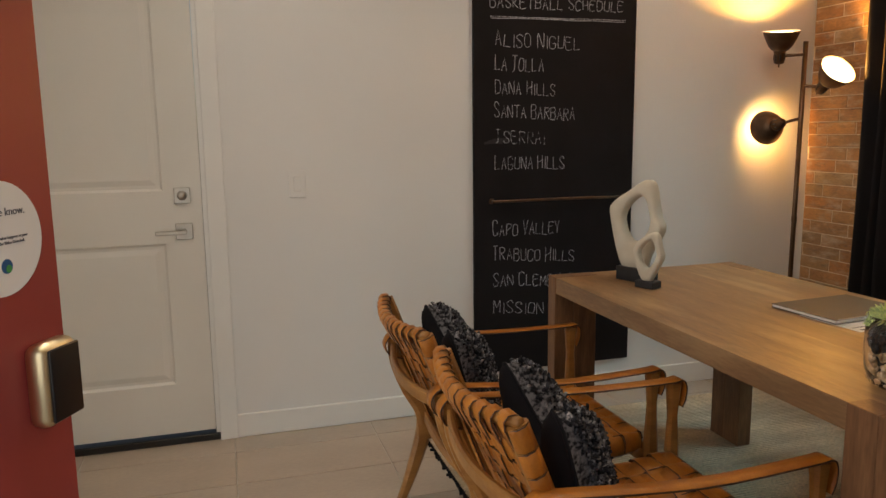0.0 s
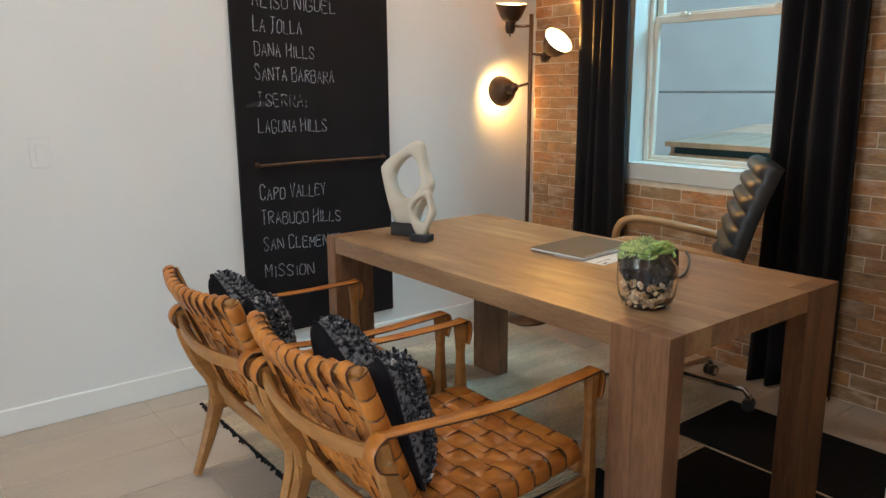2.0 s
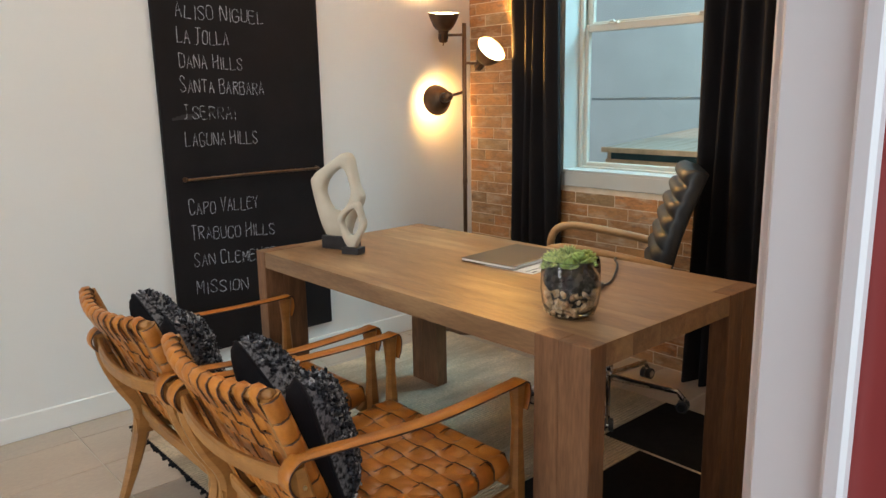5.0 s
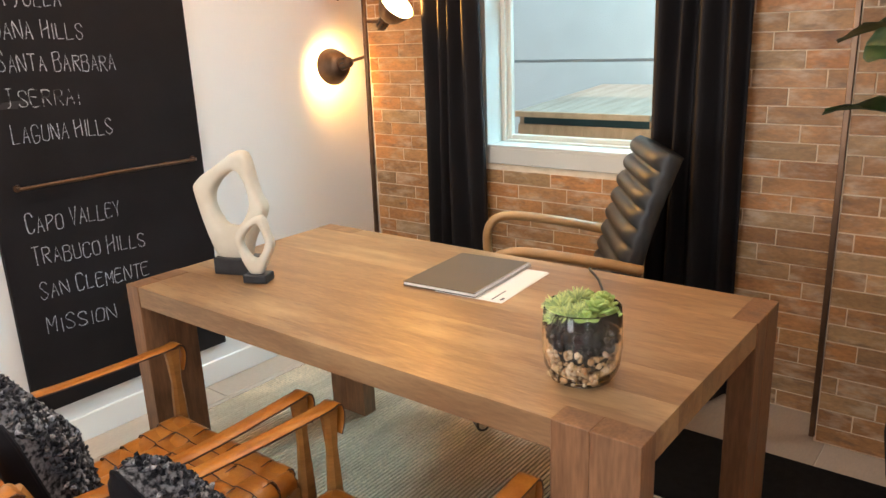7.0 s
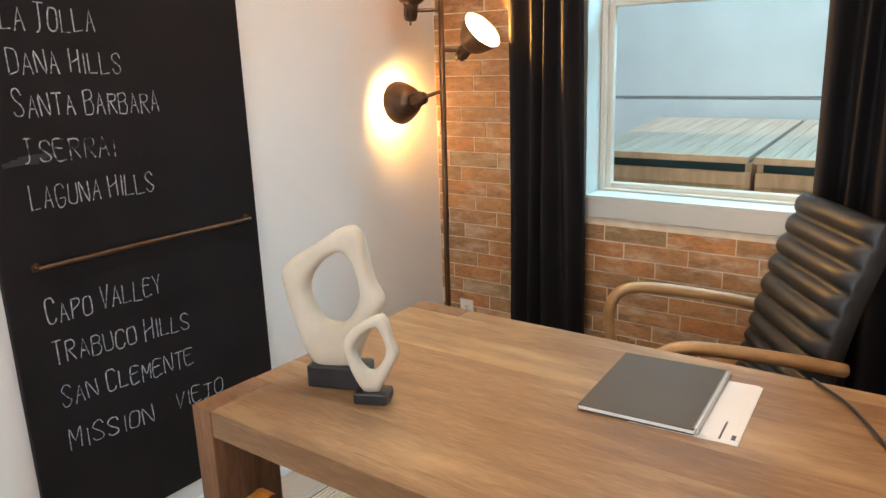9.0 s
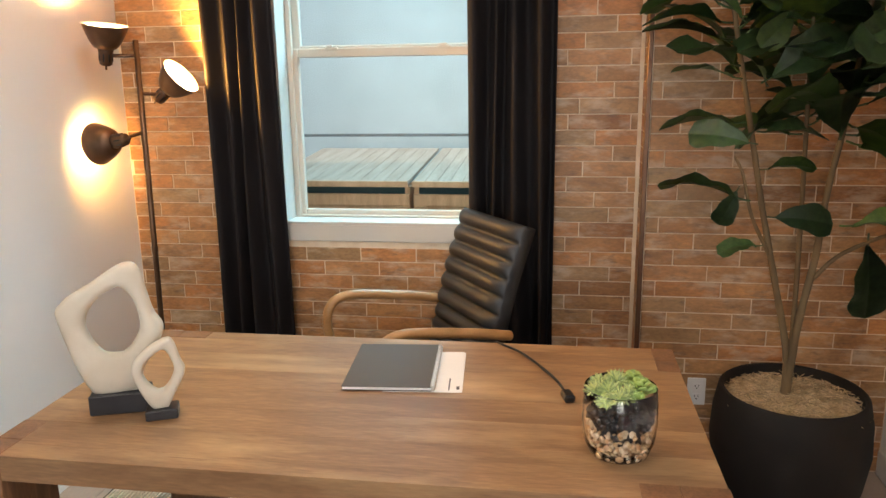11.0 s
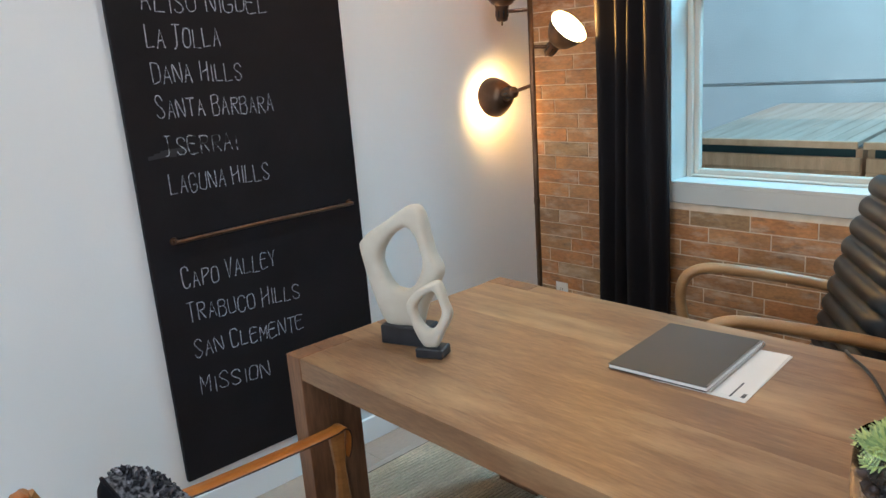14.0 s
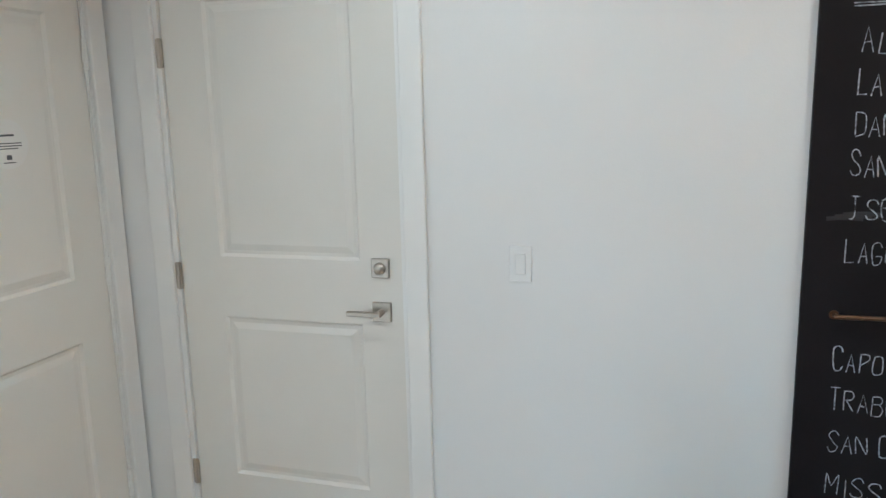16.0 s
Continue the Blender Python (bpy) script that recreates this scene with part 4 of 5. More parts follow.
def lamp_head(mouth, way, arm_from, power, wide=150):
    """A bowl shade whose open mouth is centred at mouth and faces way, with a vented socket behind it and an arm to the pole."""
    w = Vector(way).normalized()
    m = turned_to(Vector(mouth), w)
    bowl = lathe([(0.030, -0.092), (0.040, -0.089), (0.056, -0.070), (0.072, -0.036), (0.084, -0.006), (0.086, 0.0), (0.083, 0.0), (0.081, -0.006), (0.069, -0.034),
                  (0.053, -0.066), (0.037, -0.083), (0.0, -0.083)], 36)
    shade = part("shade", bowl, M_BRONZE, floor_lamp, "bronze bowl shade", smooth=True)
    shade.matrix_basis = m
    part("lining", lathe([(0.0, -0.0825), (0.0365, -0.0825), (0.0525, -0.0655), (0.0685, -0.0338), (0.0805, -0.006), (0.0825, -0.0005)], 36), M_SHADEIN, shade, "white inner lining", smooth=True)
    socket = lathe([(0, -0.172), (0.004, -0.172), (0.004, -0.156), (0.016, -0.156), (0.024, -0.150), (0.027, -0.104), (0.031, -0.090), (0, -0.090)], 20)
    so = part("socket", socket, M_BRONZE, shade, "vented socket", smooth=True)
    slots = bmesh.new()
    for k in range(8):
        a = k * math.pi / 4
        c = Vector((0.0258 * math.cos(a), 0.0258 * math.sin(a), -0.124))
        moved_box = box((-0.0012, -0.0025, -0.014), (0.0014, 0.0025, 0.014))
        moved(moved_box, Matrix.Translation(c) @ Matrix.Rotation(a, 4, "Z"))
        tmp = bpy.data.meshes.new("tmp")
        moved_box.to_mesh(tmp)
        moved_box.free()
        slots.from_mesh(tmp)
        bpy.data.meshes.remove(tmp)
    part("vent", slots, M_BLACK, shade)
    bulb = part("bulb", lathe([(0, -0.078), (0.014, -0.074), (0.022, -0.058), (0.052, -0.032), (0.071, -0.015), (0.070, -0.008), (0.045, -0.003), (0, -0.001)], 24), M_BULB, shade, "lit warm bulb", smooth=True)
    bulb.visible_shadow = False
    tail = Vector(mouth) - w * 0.118
    part("arm", tube([tail, tail.lerp(Vector(arm_from), 0.5), Vector(arm_from)], 0.0075, seg=10), M_BRONZE, floor_lamp)
    d = bpy.data.lights.new("bulb_light", "SPOT")
    d.energy, d.color, d.shadow_soft_size, d.spot_size, d.spot_blend = power, (1.0, 0.47, 0.095), 0.03, radians(wide), 0.40
    ob = new("bulb_light", d)
    here = floor_lamp.matrix_basis @ Vector(mouth)
    ob.matrix_world = look(here - w * 0.012, here + w)
    return shade


lamp_head((-0.100, 0.050, 1.783), (-0.10, -0.16, 1.0), (-0.016, -0.020, 1.668), 48)
lamp_head((0.040, -0.172, 1.588), (-0.04, -0.76, 0.62), (-0.015, -0.016, 1.520), 70, 176)
lamp_head((-0.066, 0.160, 1.322), (0.22, 0.96, -0.14), (-0.012, -0.010, 1.365), 12.5, 160)


# ---- sculptures ----
def loop_sculpture(at, turn, outer, inner, deep, base, label):
    """A plaster ring between two hand-drawn outlines, on a black stone block. Outlines: angle-ordered (across, up) pairs."""
    ob = thing("sculpture", at, label, "sculpture", "plaster loop sculptures", turn=turn)
    part("base", box((-base[0] / 2, -base[1] / 2, 0), (base[0] / 2, base[1] / 2, base[2]), 0.003), M_STONE, ob, "black stone block")
    o = smooth_path([(x, 0, z) for x, z in outer] + [(outer[0][0], 0, outer[0][1])], 5)[:-1]
    i = smooth_path([(x, 0, z) for x, z in inner] + [(inner[0][0], 0, inner[0][1])], 5)[:-1]
    bm = bmesh.new()
    rings = []
    seg = 14
    for a, b in zip(o, i):
        c, half = (a + b) / 2, (a - b) / 2
        ring = []
        for k in range(seg):
            t = 2 * math.pi * k / seg
            ct, st = math.cos(t), math.sin(t)
            e = 0.72
            p = c + half * (math.copysign(abs(ct) ** e, ct)) + Vector((0, deep / 2 * math.copysign(abs(st) ** e, st), 0))
            ring.append(bm.verts.new(p + Vector((0, 0, base[2]))))
        rings.append(ring)
    for r0, r1 in zip(rings, rings[1:] + rings[:1]):
        for k in range(seg):
            bm.faces.new((r0[k], r0[(k + 1) % seg], r1[(k + 1) % seg], r1[k]))
    part("loop", bm, M_PLASTER, ob, "rough cream plaster loop", smooth=True)
    return ob


loop_sculpture((3.030, 4.022, DZ), -70,
               [(0.044, -0.004), (0.066, 0.060), (0.100, 0.112), (0.118, 0.158), (0.098, 0.198), (0.086, 0.250), (0.072, 0.314), (0.036, 0.328), (-0.040, 0.284), (-0.112, 0.238), (-0.124, 0.188), (-0.062, -0.004)],
               [(0.012, 0.098), (0.036, 0.116), (0.056, 0.146), (0.064, 0.178), (0.060, 0.216), (0.048, 0.250), (0.026, 0.268), (0.002, 0.262), (-0.034, 0.236), (-0.060, 0.196), (-0.060, 0.152), (-0.030, 0.106)],
               0.054, (0.140, 0.075, 0.052), "large cream plaster loop sculpture on black block")
loop_sculpture((3.000, 3.896, DZ), -66,
               [(0.016, -0.002), (0.038, 0.040), (0.062, 0.088), (0.052, 0.124), (0.040, 0.168), (0.020, 0.176), (-0.028, 0.150), (-0.060, 0.112), (-0.052, 0.062), (-0.020, -0.002)],
               [(0.008, 0.048), (0.024, 0.066), (0.036, 0.094), (0.033, 0.118), (0.020, 0.146), (0.006, 0.146), (-0.018, 0.128), (-0.036, 0.100), (-0.029, 0.070), (-0.008, 0.048)],
               0.034, (0.076, 0.056, 0.026), "small cream plaster loop sculpture on black block")


# ---- notebook, papers, cable, terrarium ----
notebook = thing("notebook", (3.364, 3.385, DZ), "closed charcoal spiral notebook on the desk", "notebook", turn=-85.5)
part("page_block", box((-0.121, -0.158, 0.0045), (0.117, 0.158, 0.0125), 0.0008), M_PAPER, notebook, "white page block")
part("cover", box((-0.123, -0.160, 0.0125), (0.117, 0.160, 0.0145), 0.0008), M_COVER, notebook, "charcoal front cover")
part("back_cover", box((-0.123, -0.160, 0.0025), (0.117, 0.160, 0.0045), 0.0008), M_COVER, notebook)
wire = bmesh.new()
for k in range(34):
    yy = -0.150 + 0.300 * k / 33
    tube([(0.119 + 0.0075 * math.cos(a), yy, 0.0088 + 0.0080 * math.sin(a)) for a in [2 * math.pi * j / 10 for j in range(11)]], 0.0012, wire, 5, up=(0, 1, 0))
part("spiral", wire, M_NICKEL, notebook, "metal wire spiral")
papers = thing("papers", (3.360, 3.298, DZ), "loose printed white sheets under the notebook", "paper", turn=-85.5)
part("sheet", box((-0.10, -0.148, 0.0002), (0.112, 0.140, 0.0012)), M_PAPER, papers)
part("sheet", moved(box((-0.10, -0.140, 0.0013), (0.112, 0.136, 0.0022)), pose(-0.003, 0.004, 0, 0, 0, 1.6)), M_PAPER, papers)
rows_ = bmesh.new()
box((0.074, -0.138, 0.0022), (0.078, -0.060, 0.0026), bm=rows_)
box((0.096, -0.132, 0.0022), (0.104, -0.112, 0.0026), bm=rows_)
part("print", rows_, M_INK, papers, "thin bar of grey print")

cable = thing("cable", (0, 0, DZ), "black power cable lying on the desk", "cable")
part("cord", tube(smooth_path([(3.603, 3.115, 0.005), (3.56, 3.09, 0.012), (3.49, 3.030, 0.014), (3.40, 2.972, 0.010), (3.31, 2.925, 0.005), (3.235, 2.905, 0.005)], 6), 0.0038, seg=8), M_BLACK, cable)
part("plug", moved(box((-0.030, -0.014, 0), (0.018, 0.014, 0.020), 0.005), pose(3.215, 2.902, 0.001, 0, 0, 15)), M_BLACK, cable, "black plug")

vase = thing("terrarium", (2.945, 2.795, DZ), "glass tumbler terrarium with pebbles and succulents", "terrarium")
part("glass", lathe([(0, 0.0), (0.050, 0.0), (0.066, 0.010), (0.077, 0.040), (0.081, 0.080), (0.080, 0.120), (0.077, 0.158), (0.0755, 0.160), (0.074, 0.158), (0.077, 0.120), (0.078, 0.080),
                     (0.074, 0.042), (0.063, 0.018), (0.045, 0.011), (0, 0.010)], 48), M_GLASS, vase, "clear glass tumbler", smooth=True).visible_shadow = False
rp = random.Random(11)


def scatter_blobs(count, pick, size, mat, name, parent, squash=0.7, sub=1, label=""):
    bm = bmesh.new()
    base = bmesh.new()
    bmesh.ops.create_icosphere(base, subdivisions=sub, radius=1)
    tmpl = [v.co.copy() for v in base.verts]
    tris = [[v.index for v in f.verts] for f in base.faces]
    base.free()
    for _ in range(count):
        s = rp.uniform(*size)
        m = Matrix.Translation(pick()) @ Euler((rp.uniform(0, 6), rp.uniform(0, 6), rp.uniform(0, 6))).to_matrix().to_4x4() @ Matrix.Diagonal((s * rp.uniform(0.8, 1.3), s, s * squash, 1))
        vs = [bm.verts.new(m @ c) for c in tmpl]
        for t in tris:
            bm.faces.new([vs[q] for q in t])
    ob = part(name, bm, mat, parent, label, smooth=True)
    ob["kind"] = "stuff"
    return ob


def in_disc(r, z0, z1, shell=0.0):
    def pick():
        a, q = rp.uniform(0, 6.2832), r * math.sqrt(rp.uniform(shell, 1))
        return Vector((q * math.cos(a), q * math.sin(a), rp.uniform(z0, z1)))
    return pick


scatter_blobs(330, in_disc(0.067, 0.016, 0.080, 0.5), (0.0048, 0.0088), M_PEBBLE, "pebbles", vase, label="tan and white pebbles")
scatter_blobs(120, in_disc(0.070, 0.084, 0.118, 0.5), (0.008, 0.0135), M_DARKSTONE, "black_stones", vase, label="black polished stones")
part("soil", lathe([(0, 0.030), (0.050, 0.034), (0.062, 0.080), (0.062, 0.108), (0.05, 0.118), (0, 0.120)], 32), M_SOIL, vase, "dark soil", smooth=True)


def spiky(at, r, count, lean):
    """A clump of thin pointed leaves."""
    bm = bmesh.new()
    for k in range(count):
        a, tilt = k * 2.39996, 0.15 + 1.25 * (k / count) ** 0.8
        d = (Vector((math.cos(a) * math.sin(tilt), math.sin(a) * math.sin(tilt), math.cos(tilt))) + Vector(lean)).normalized()
        ln = r * rp.uniform(0.75, 1.1)
        c = Vector(at) + d * r * 0.12
        sweep([c, c + d * ln * 0.5 + Vector((0, 0, 0.002)), c + d * ln], round_section(0.0030, 5), (0.3, 0.2, 1), bm, [(0.8, 0.8), (1, 1), (0.25, 0.25)])
    return part("succulent", bm, M_SUCC, vase, "pale spiky succulent", smooth=True)


def rosette(at, r, count, up):
    """A rosette of plump rounded leaves."""
    bm = bmesh.new()
    for k in range(count):
        f = k / count
        a = k * 2.39996
        tilt = 0.25 + 1.0 * (1 - f)
        ln = r * (0.45 + 0.55 * (1 - f))
        d = Vector((math.cos(a) * math.sin(tilt), math.sin(a) * math.sin(tilt), math.cos(tilt)))
        side = Vector((-math.sin(a), math.cos(a), 0))
        nr = d.cross(side).normalized()
        c = Vector(at) + Vector((0, 0, up * f))
        rings = []
        for t, w in ((0.0, 0.10), (0.3, 0.22), (0.65, 0.32), (0.9, 0.22), (1.0, 0.03)):
            rings.append([bm.verts.new(c + d * ln * t + side * (r * w * math.cos(q)) + nr * (r * w * 0.35 * math.sin(q))) for q in [2 * math.pi * j / 6 for j in range(6)]])
        for r0, r1 in zip(rings, rings[1:]):
            for j in range(6):
                bm.faces.new((r0[j], r0[(j + 1) % 6], r1[(j + 1) % 6], r1[j]))
        bm.faces.new(rings[-1])
    return part("succulent", bm, M_LEAFROUND, vase, "green rounded succulent rosette", smooth=True)


for x, y, z, rr, lx, ly in ((-0.030, 0.030, 0.136, 0.034, -0.2, 0.1), (-0.048, 0.008, 0.126, 0.034, -0.5, 0.0), (-0.020, 0.055, 0.130, 0.032, -0.2, 0.4), (0.0, 0.010, 0.146, 0.034, 0, 0), (0.020, 0.045, 0.132, 0.030, 0.2, 0.3),
                            (-0.050, 0.035, 0.118, 0.030, -0.6, 0.3), (-0.030, -0.010, 0.134, 0.030, -0.4, -0.2)):
    spiky((x * 0.92, y * 0.92, z + 0.014), rr * 0.92, 60, (lx, ly, 0.1))
for x, y, z, rr, c in ((-0.015, -0.042, 0.138, 0.040, 15), (0.035, -0.030, 0.134, 0.040, 16), (-0.045, -0.034, 0.122, 0.034, 13), (0.045, 0.010, 0.130, 0.034, 14), (0.010, -0.060, 0.124, 0.032, 12)):
    rosette((x * 0.92, y * 0.92, z + 0.012), rr * 0.98, c, 0.020)


# ---- recessed ceiling lights, unseen, assumed from light that falls from above ----
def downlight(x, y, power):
    ob = thing("assumed_ceiling_light", (x, y, CEILING), "white round recessed ceiling light, unseen and assumed, lit", "ceiling light", "recessed ceiling lights")
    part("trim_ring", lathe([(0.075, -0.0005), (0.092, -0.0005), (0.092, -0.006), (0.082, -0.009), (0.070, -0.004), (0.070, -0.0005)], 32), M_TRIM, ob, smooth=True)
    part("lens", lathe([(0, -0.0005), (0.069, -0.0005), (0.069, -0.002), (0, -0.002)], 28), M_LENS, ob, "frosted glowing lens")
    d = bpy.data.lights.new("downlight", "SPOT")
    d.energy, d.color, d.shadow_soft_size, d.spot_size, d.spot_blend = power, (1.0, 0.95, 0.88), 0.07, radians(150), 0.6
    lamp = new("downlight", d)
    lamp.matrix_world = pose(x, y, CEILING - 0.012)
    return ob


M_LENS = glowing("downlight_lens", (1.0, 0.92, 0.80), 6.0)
# Number, places and power are assumed; the weak one keeps its corner darker.
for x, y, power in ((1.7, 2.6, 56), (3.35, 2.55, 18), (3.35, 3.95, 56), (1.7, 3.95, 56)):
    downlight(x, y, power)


# ---- lounge chairs ----
def strap(points, width, thick=0.004, side=(0, 1, 0), rim=0.0020):
    """A flat band whose width always lies along side, following a line of points; its cut edges are the second material."""
    bm = bmesh.new()
    pts, sd = [Vector(p) for p in points], Vector(side).normalized()
    n, rings = len(pts), []
    w, h = width / 2, thick / 2
    for i, p in enumerate(pts):
        d = (pts[min(n - 1, i + 1)] - pts[max(0, i - 1)]).normalized()
        nr = d.cross(sd).normalized()
        rings.append([bm.verts.new(p + sd * a + nr * c) for a, c in ((-w, -h * 0.2), (-w + rim, -h), (0, -h * 1.25), (w - rim, -h), (w, -h * 0.2), (w, h * 0.2), (w - rim, h), (0, h * 1.25), (-w + rim, h), (-w, h * 0.2))])
    for r, q in zip(rings, rings[1:]):
        for k in range(10):
            f = bm.faces.new((r[k], r[(k + 1) % 10], q[(k + 1) % 10], q[k]))
            f.material_index = 1 if k in (0, 3, 4, 5, 8, 9) else 0
            f.smooth = f.material_index == 0
    for ring in (rings[0][::-1], rings[-1]):
        bm.faces.new(ring).material_index = 1
    return bm


def strap_part(name, bm, parent, label=""):
    ob = part(name, bm, M_LEATHER, parent, label)
    ob.data.materials.append(M_LEATHEREDGE)
    return ob


def lounge_chair(label, at, turn):
    """A low wooden armchair with woven leather strap seat and back and leather arm slings. Its front is +x."""
    ob = thing("lounge_chair", at, label, "chair", "woven leather lounge chairs", turn=turn)
    FX, FY, RX_, RY_ = 0.320, 0.272, -0.325, 0.300
    for s in (-1, 1):
        # Front post: broad head, narrow neck, broad at the rail, tapered foot.
        pts = [(FX, s * FY, z) for z in (0.004, 0.12, 0.24, 0.33, 0.42, 0.50, 0.565, 0.600)]
        part("front_leg", sweep(pts, flat_section(0.034, 0.046, 0.3), (1, 0, 0), scale=[(0.72, 0.62), (0.85, 0.8), (1.0, 1.0), (1.0, 1.05), (0.85, 0.82), (0.75, 0.62), (0.9, 0.85), (1.0, 1.05)]), M_OAK, ob, smooth=False)
        # Rear leg: sweeps forward from the arm to the rail, then back down to the foot.
        pts = smooth_path([(-0.348, s * RY_ * 0.95, 0.618), (-0.332, s * RY_ * 0.96, 0.53), (-0.288, s * RY_ * 0.97, 0.43), (-0.240, s * RY_ * 0.98, 0.345), (-0.238, s * RY_ * 0.99, 0.265), (-0.282, s * RY_, 0.12), (RX_, s * RY_ * 1.02, 0.004)], 4)
        n = len(pts)
        sc = [(1.0, 0.62 + 0.75 * math.sin(math.pi * min(1, 0.08 + 0.92 * k / (n - 1))) ** 1.3) for k in range(n)]
        part("rear_leg", sweep(pts, flat_section(0.034, 0.047, 0.3), (1, 0, 0), scale=sc), M_OAK, ob)
        part("side_rail", sweep([(FX - 0.008, s * FY, 0.285), (0.03, s * (FY + 0.012), 0.268), (-0.262, s * RY_ * 0.975, 0.262)], flat_section(0.022, 0.062, 0.25)), M_OAK, ob)
        # Leather arm sling, looped round both posts.
        arm = [(-0.318, s * RY_ * 0.95, 0.545), (-0.362, s * RY_ * 0.95, 0.562), (-0.376, s * RY_ * 0.95, 0.600), (-0.352, s * RY_ * 0.95, 0.630), (-0.30, s * RY_ * 0.94, 0.628), (0.0, s * 0.285, 0.604), (0.28, s * FY, 0.605),
               (0.335, s * FY, 0.609), (0.350, s * FY, 0.590), (0.348, s * FY, 0.555), (0.338, s * FY, 0.530)]
        strap_part("arm_sling", strap(smooth_path(arm, 4), 0.046, 0.0045, rim=0.0012), ob, "tan leather arm sling")
        stud = part("stud", lathe([(0, 0.006), (0.004, 0.005), (0.006, 0), (0, 0)], 10), M_BRASS, ob)
        stud.matrix_basis = pose(-0.340, s * RY_ * 0.95 + s * 0.017, 0.575, -90 * s, 0, 0)
    part("front_rail", tube([(0.285, -FY, 0.345), (0.285, FY, 0.345)], 0.019, seg=12, up=(1, 0, 0)), M_OAK, ob, smooth=True)
    part("rear_rail", box((-0.222, -RY_ * 0.97, 0.250), (-0.198, RY_ * 0.97, 0.296), 0.006), M_OAK, ob)
    part("low_rail", box((-0.10, -FY - 0.01, 0.235), (-0.07, FY + 0.01, 0.285), 0.006), M_OAK, ob)

    # Seat: straps woven over and under, sagging a little.
    def seat_z(x, y):
        return 0.352 + 0.045 * (x + 0.23) / 0.52 - 0.022 * math.cos(x * 4.5) * math.cos(y * 4.2) + 0.012

    NX, NY = 9, 7
    X0, X1, Y0, Y1 = -0.225, 0.292, -0.245, 0.245
    px, py = (X1 - X0) / NX, (Y1 - Y0) / NY
    amp = 0.0030

    def flat_wave(c):
        return max(-1, min(1, 2.6 * c))

    for j in range(NY):
        y = Y0 + (j + 0.5) * py
        pts = []
        for q in range(NX * 8 + 1):
            x = X0 + (X1 - X0) * q / (NX * 8)
            sgn = math.cos(math.pi * ((x - X0) / px - 0.5)) * (1 if j % 2 else -1)
            pts.append((x, y, seat_z(x, y) + amp * flat_wave(sgn)))
        pts += [(X1 + 0.012, y, seat_z(X1, y) - 0.006), (X1 + 0.018, y, seat_z(X1, y) - 0.024), (X1 + 0.006, y, seat_z(X1, y) - 0.046), (X1 - 0.02, y, seat_z(X1, y) - 0.050)]
        strap_part("seat_strap", strap(pts, py * 0.975, 0.0034), ob)
    for i in range(NX):
        x = X0 + (i + 0.5) * px
        pts = []
        for q in range(NY * 8 + 1):
            y = Y0 + (Y1 - Y0) * q / (NY * 8)
            sgn = math.cos(math.pi * ((y - Y0) / py - 0.5)) * (-1 if i % 2 else 1)
            pts.append((x, y, seat_z(x, y) - amp * flat_wave(sgn)))
        over = lambda s: [(x, s * (Y1 + 0.014), seat_z(x, Y1) - 0.004), (x, s * (Y1 + 0.025), seat_z(x, Y1) - 0.018), (x, s * (Y1 + 0.025), seat_z(x, Y1) - 0.044), (x, s * (Y1 + 0.012), seat_z(x, Y1) - 0.056), (x, s * (Y1 - 0.02), seat_z(x, Y1) - 0.054)]
        strap_part("seat_strap", strap(over(-1)[::-1] + pts + over(1), px * 0.975, 0.0034, (1, 0, 0)), ob)
    for s in (-1, 1):
        part("seat_rail", sweep([(X0 - 0.02, s * 0.252, 0.330), (0.30, s * 0.252, 0.365)], flat_section(0.024, 0.040, 0.3)), M_OAK, ob)

    # Back: a bowed panel between two leaning stiles, straps wrapped over its edge.
    B0, B1 = Vector((-0.215, 0, 0.350)), Vector((-0.375, 0, 0.765))
    HWD = 0.246
    lean = (B1 - B0).normalized()
    nrm = Vector((lean.z, 0, -lean.x))

    def back_at(u, v, off=0.0):
        bow = 0.045 * (1 - u * u)
        c = B0.lerp(B1, v)
        return Vector((c.x, u * HWD, c.z)) - nrm * bow * (0.35 + 0.65 * v) + nrm * off

    for s in (-1, 1):
        pts = [back_at(s, v) for v in (-0.10, 0.1, 0.3, 0.5, 0.7, 0.9, 1.0)]
        part("back_stile", sweep(pts, flat_section(0.030, 0.046, 0.3), (1, 0, 0)), M_OAK, ob)
    top = [back_at(u, 1.0) + Vector((0, 0, 0.004)) for u in [-1.04 + 2.08 * k / 14 for k in range(15)]]
    part("top_rail", sweep(top, round_section(0.016, 10), (0, 0, 1), scale=[(0.7, 0.7)] + [(1, 1)] * 13 + [(0.7, 0.7)]), M_OAK, ob, smooth=True)
    low = [back_at(u, 0.60, -0.046) for u in [-1.16 + 2.32 * k / 10 for k in range(11)]]
    part("back_rail", sweep(low, flat_section(0.020, 0.040, 0.3), (0, 0, 1)), M_OAK, ob)
    low = [back_at(u, -0.02, -0.030) for u in [-1.0 + 2.0 * k / 10 for k in range(11)]]
    part("lower_back_rail", sweep(low, flat_section(0.020, 0.040, 0.3), (0, 0, 1)), M_OAK, ob)
    MU, MV = 12, 8
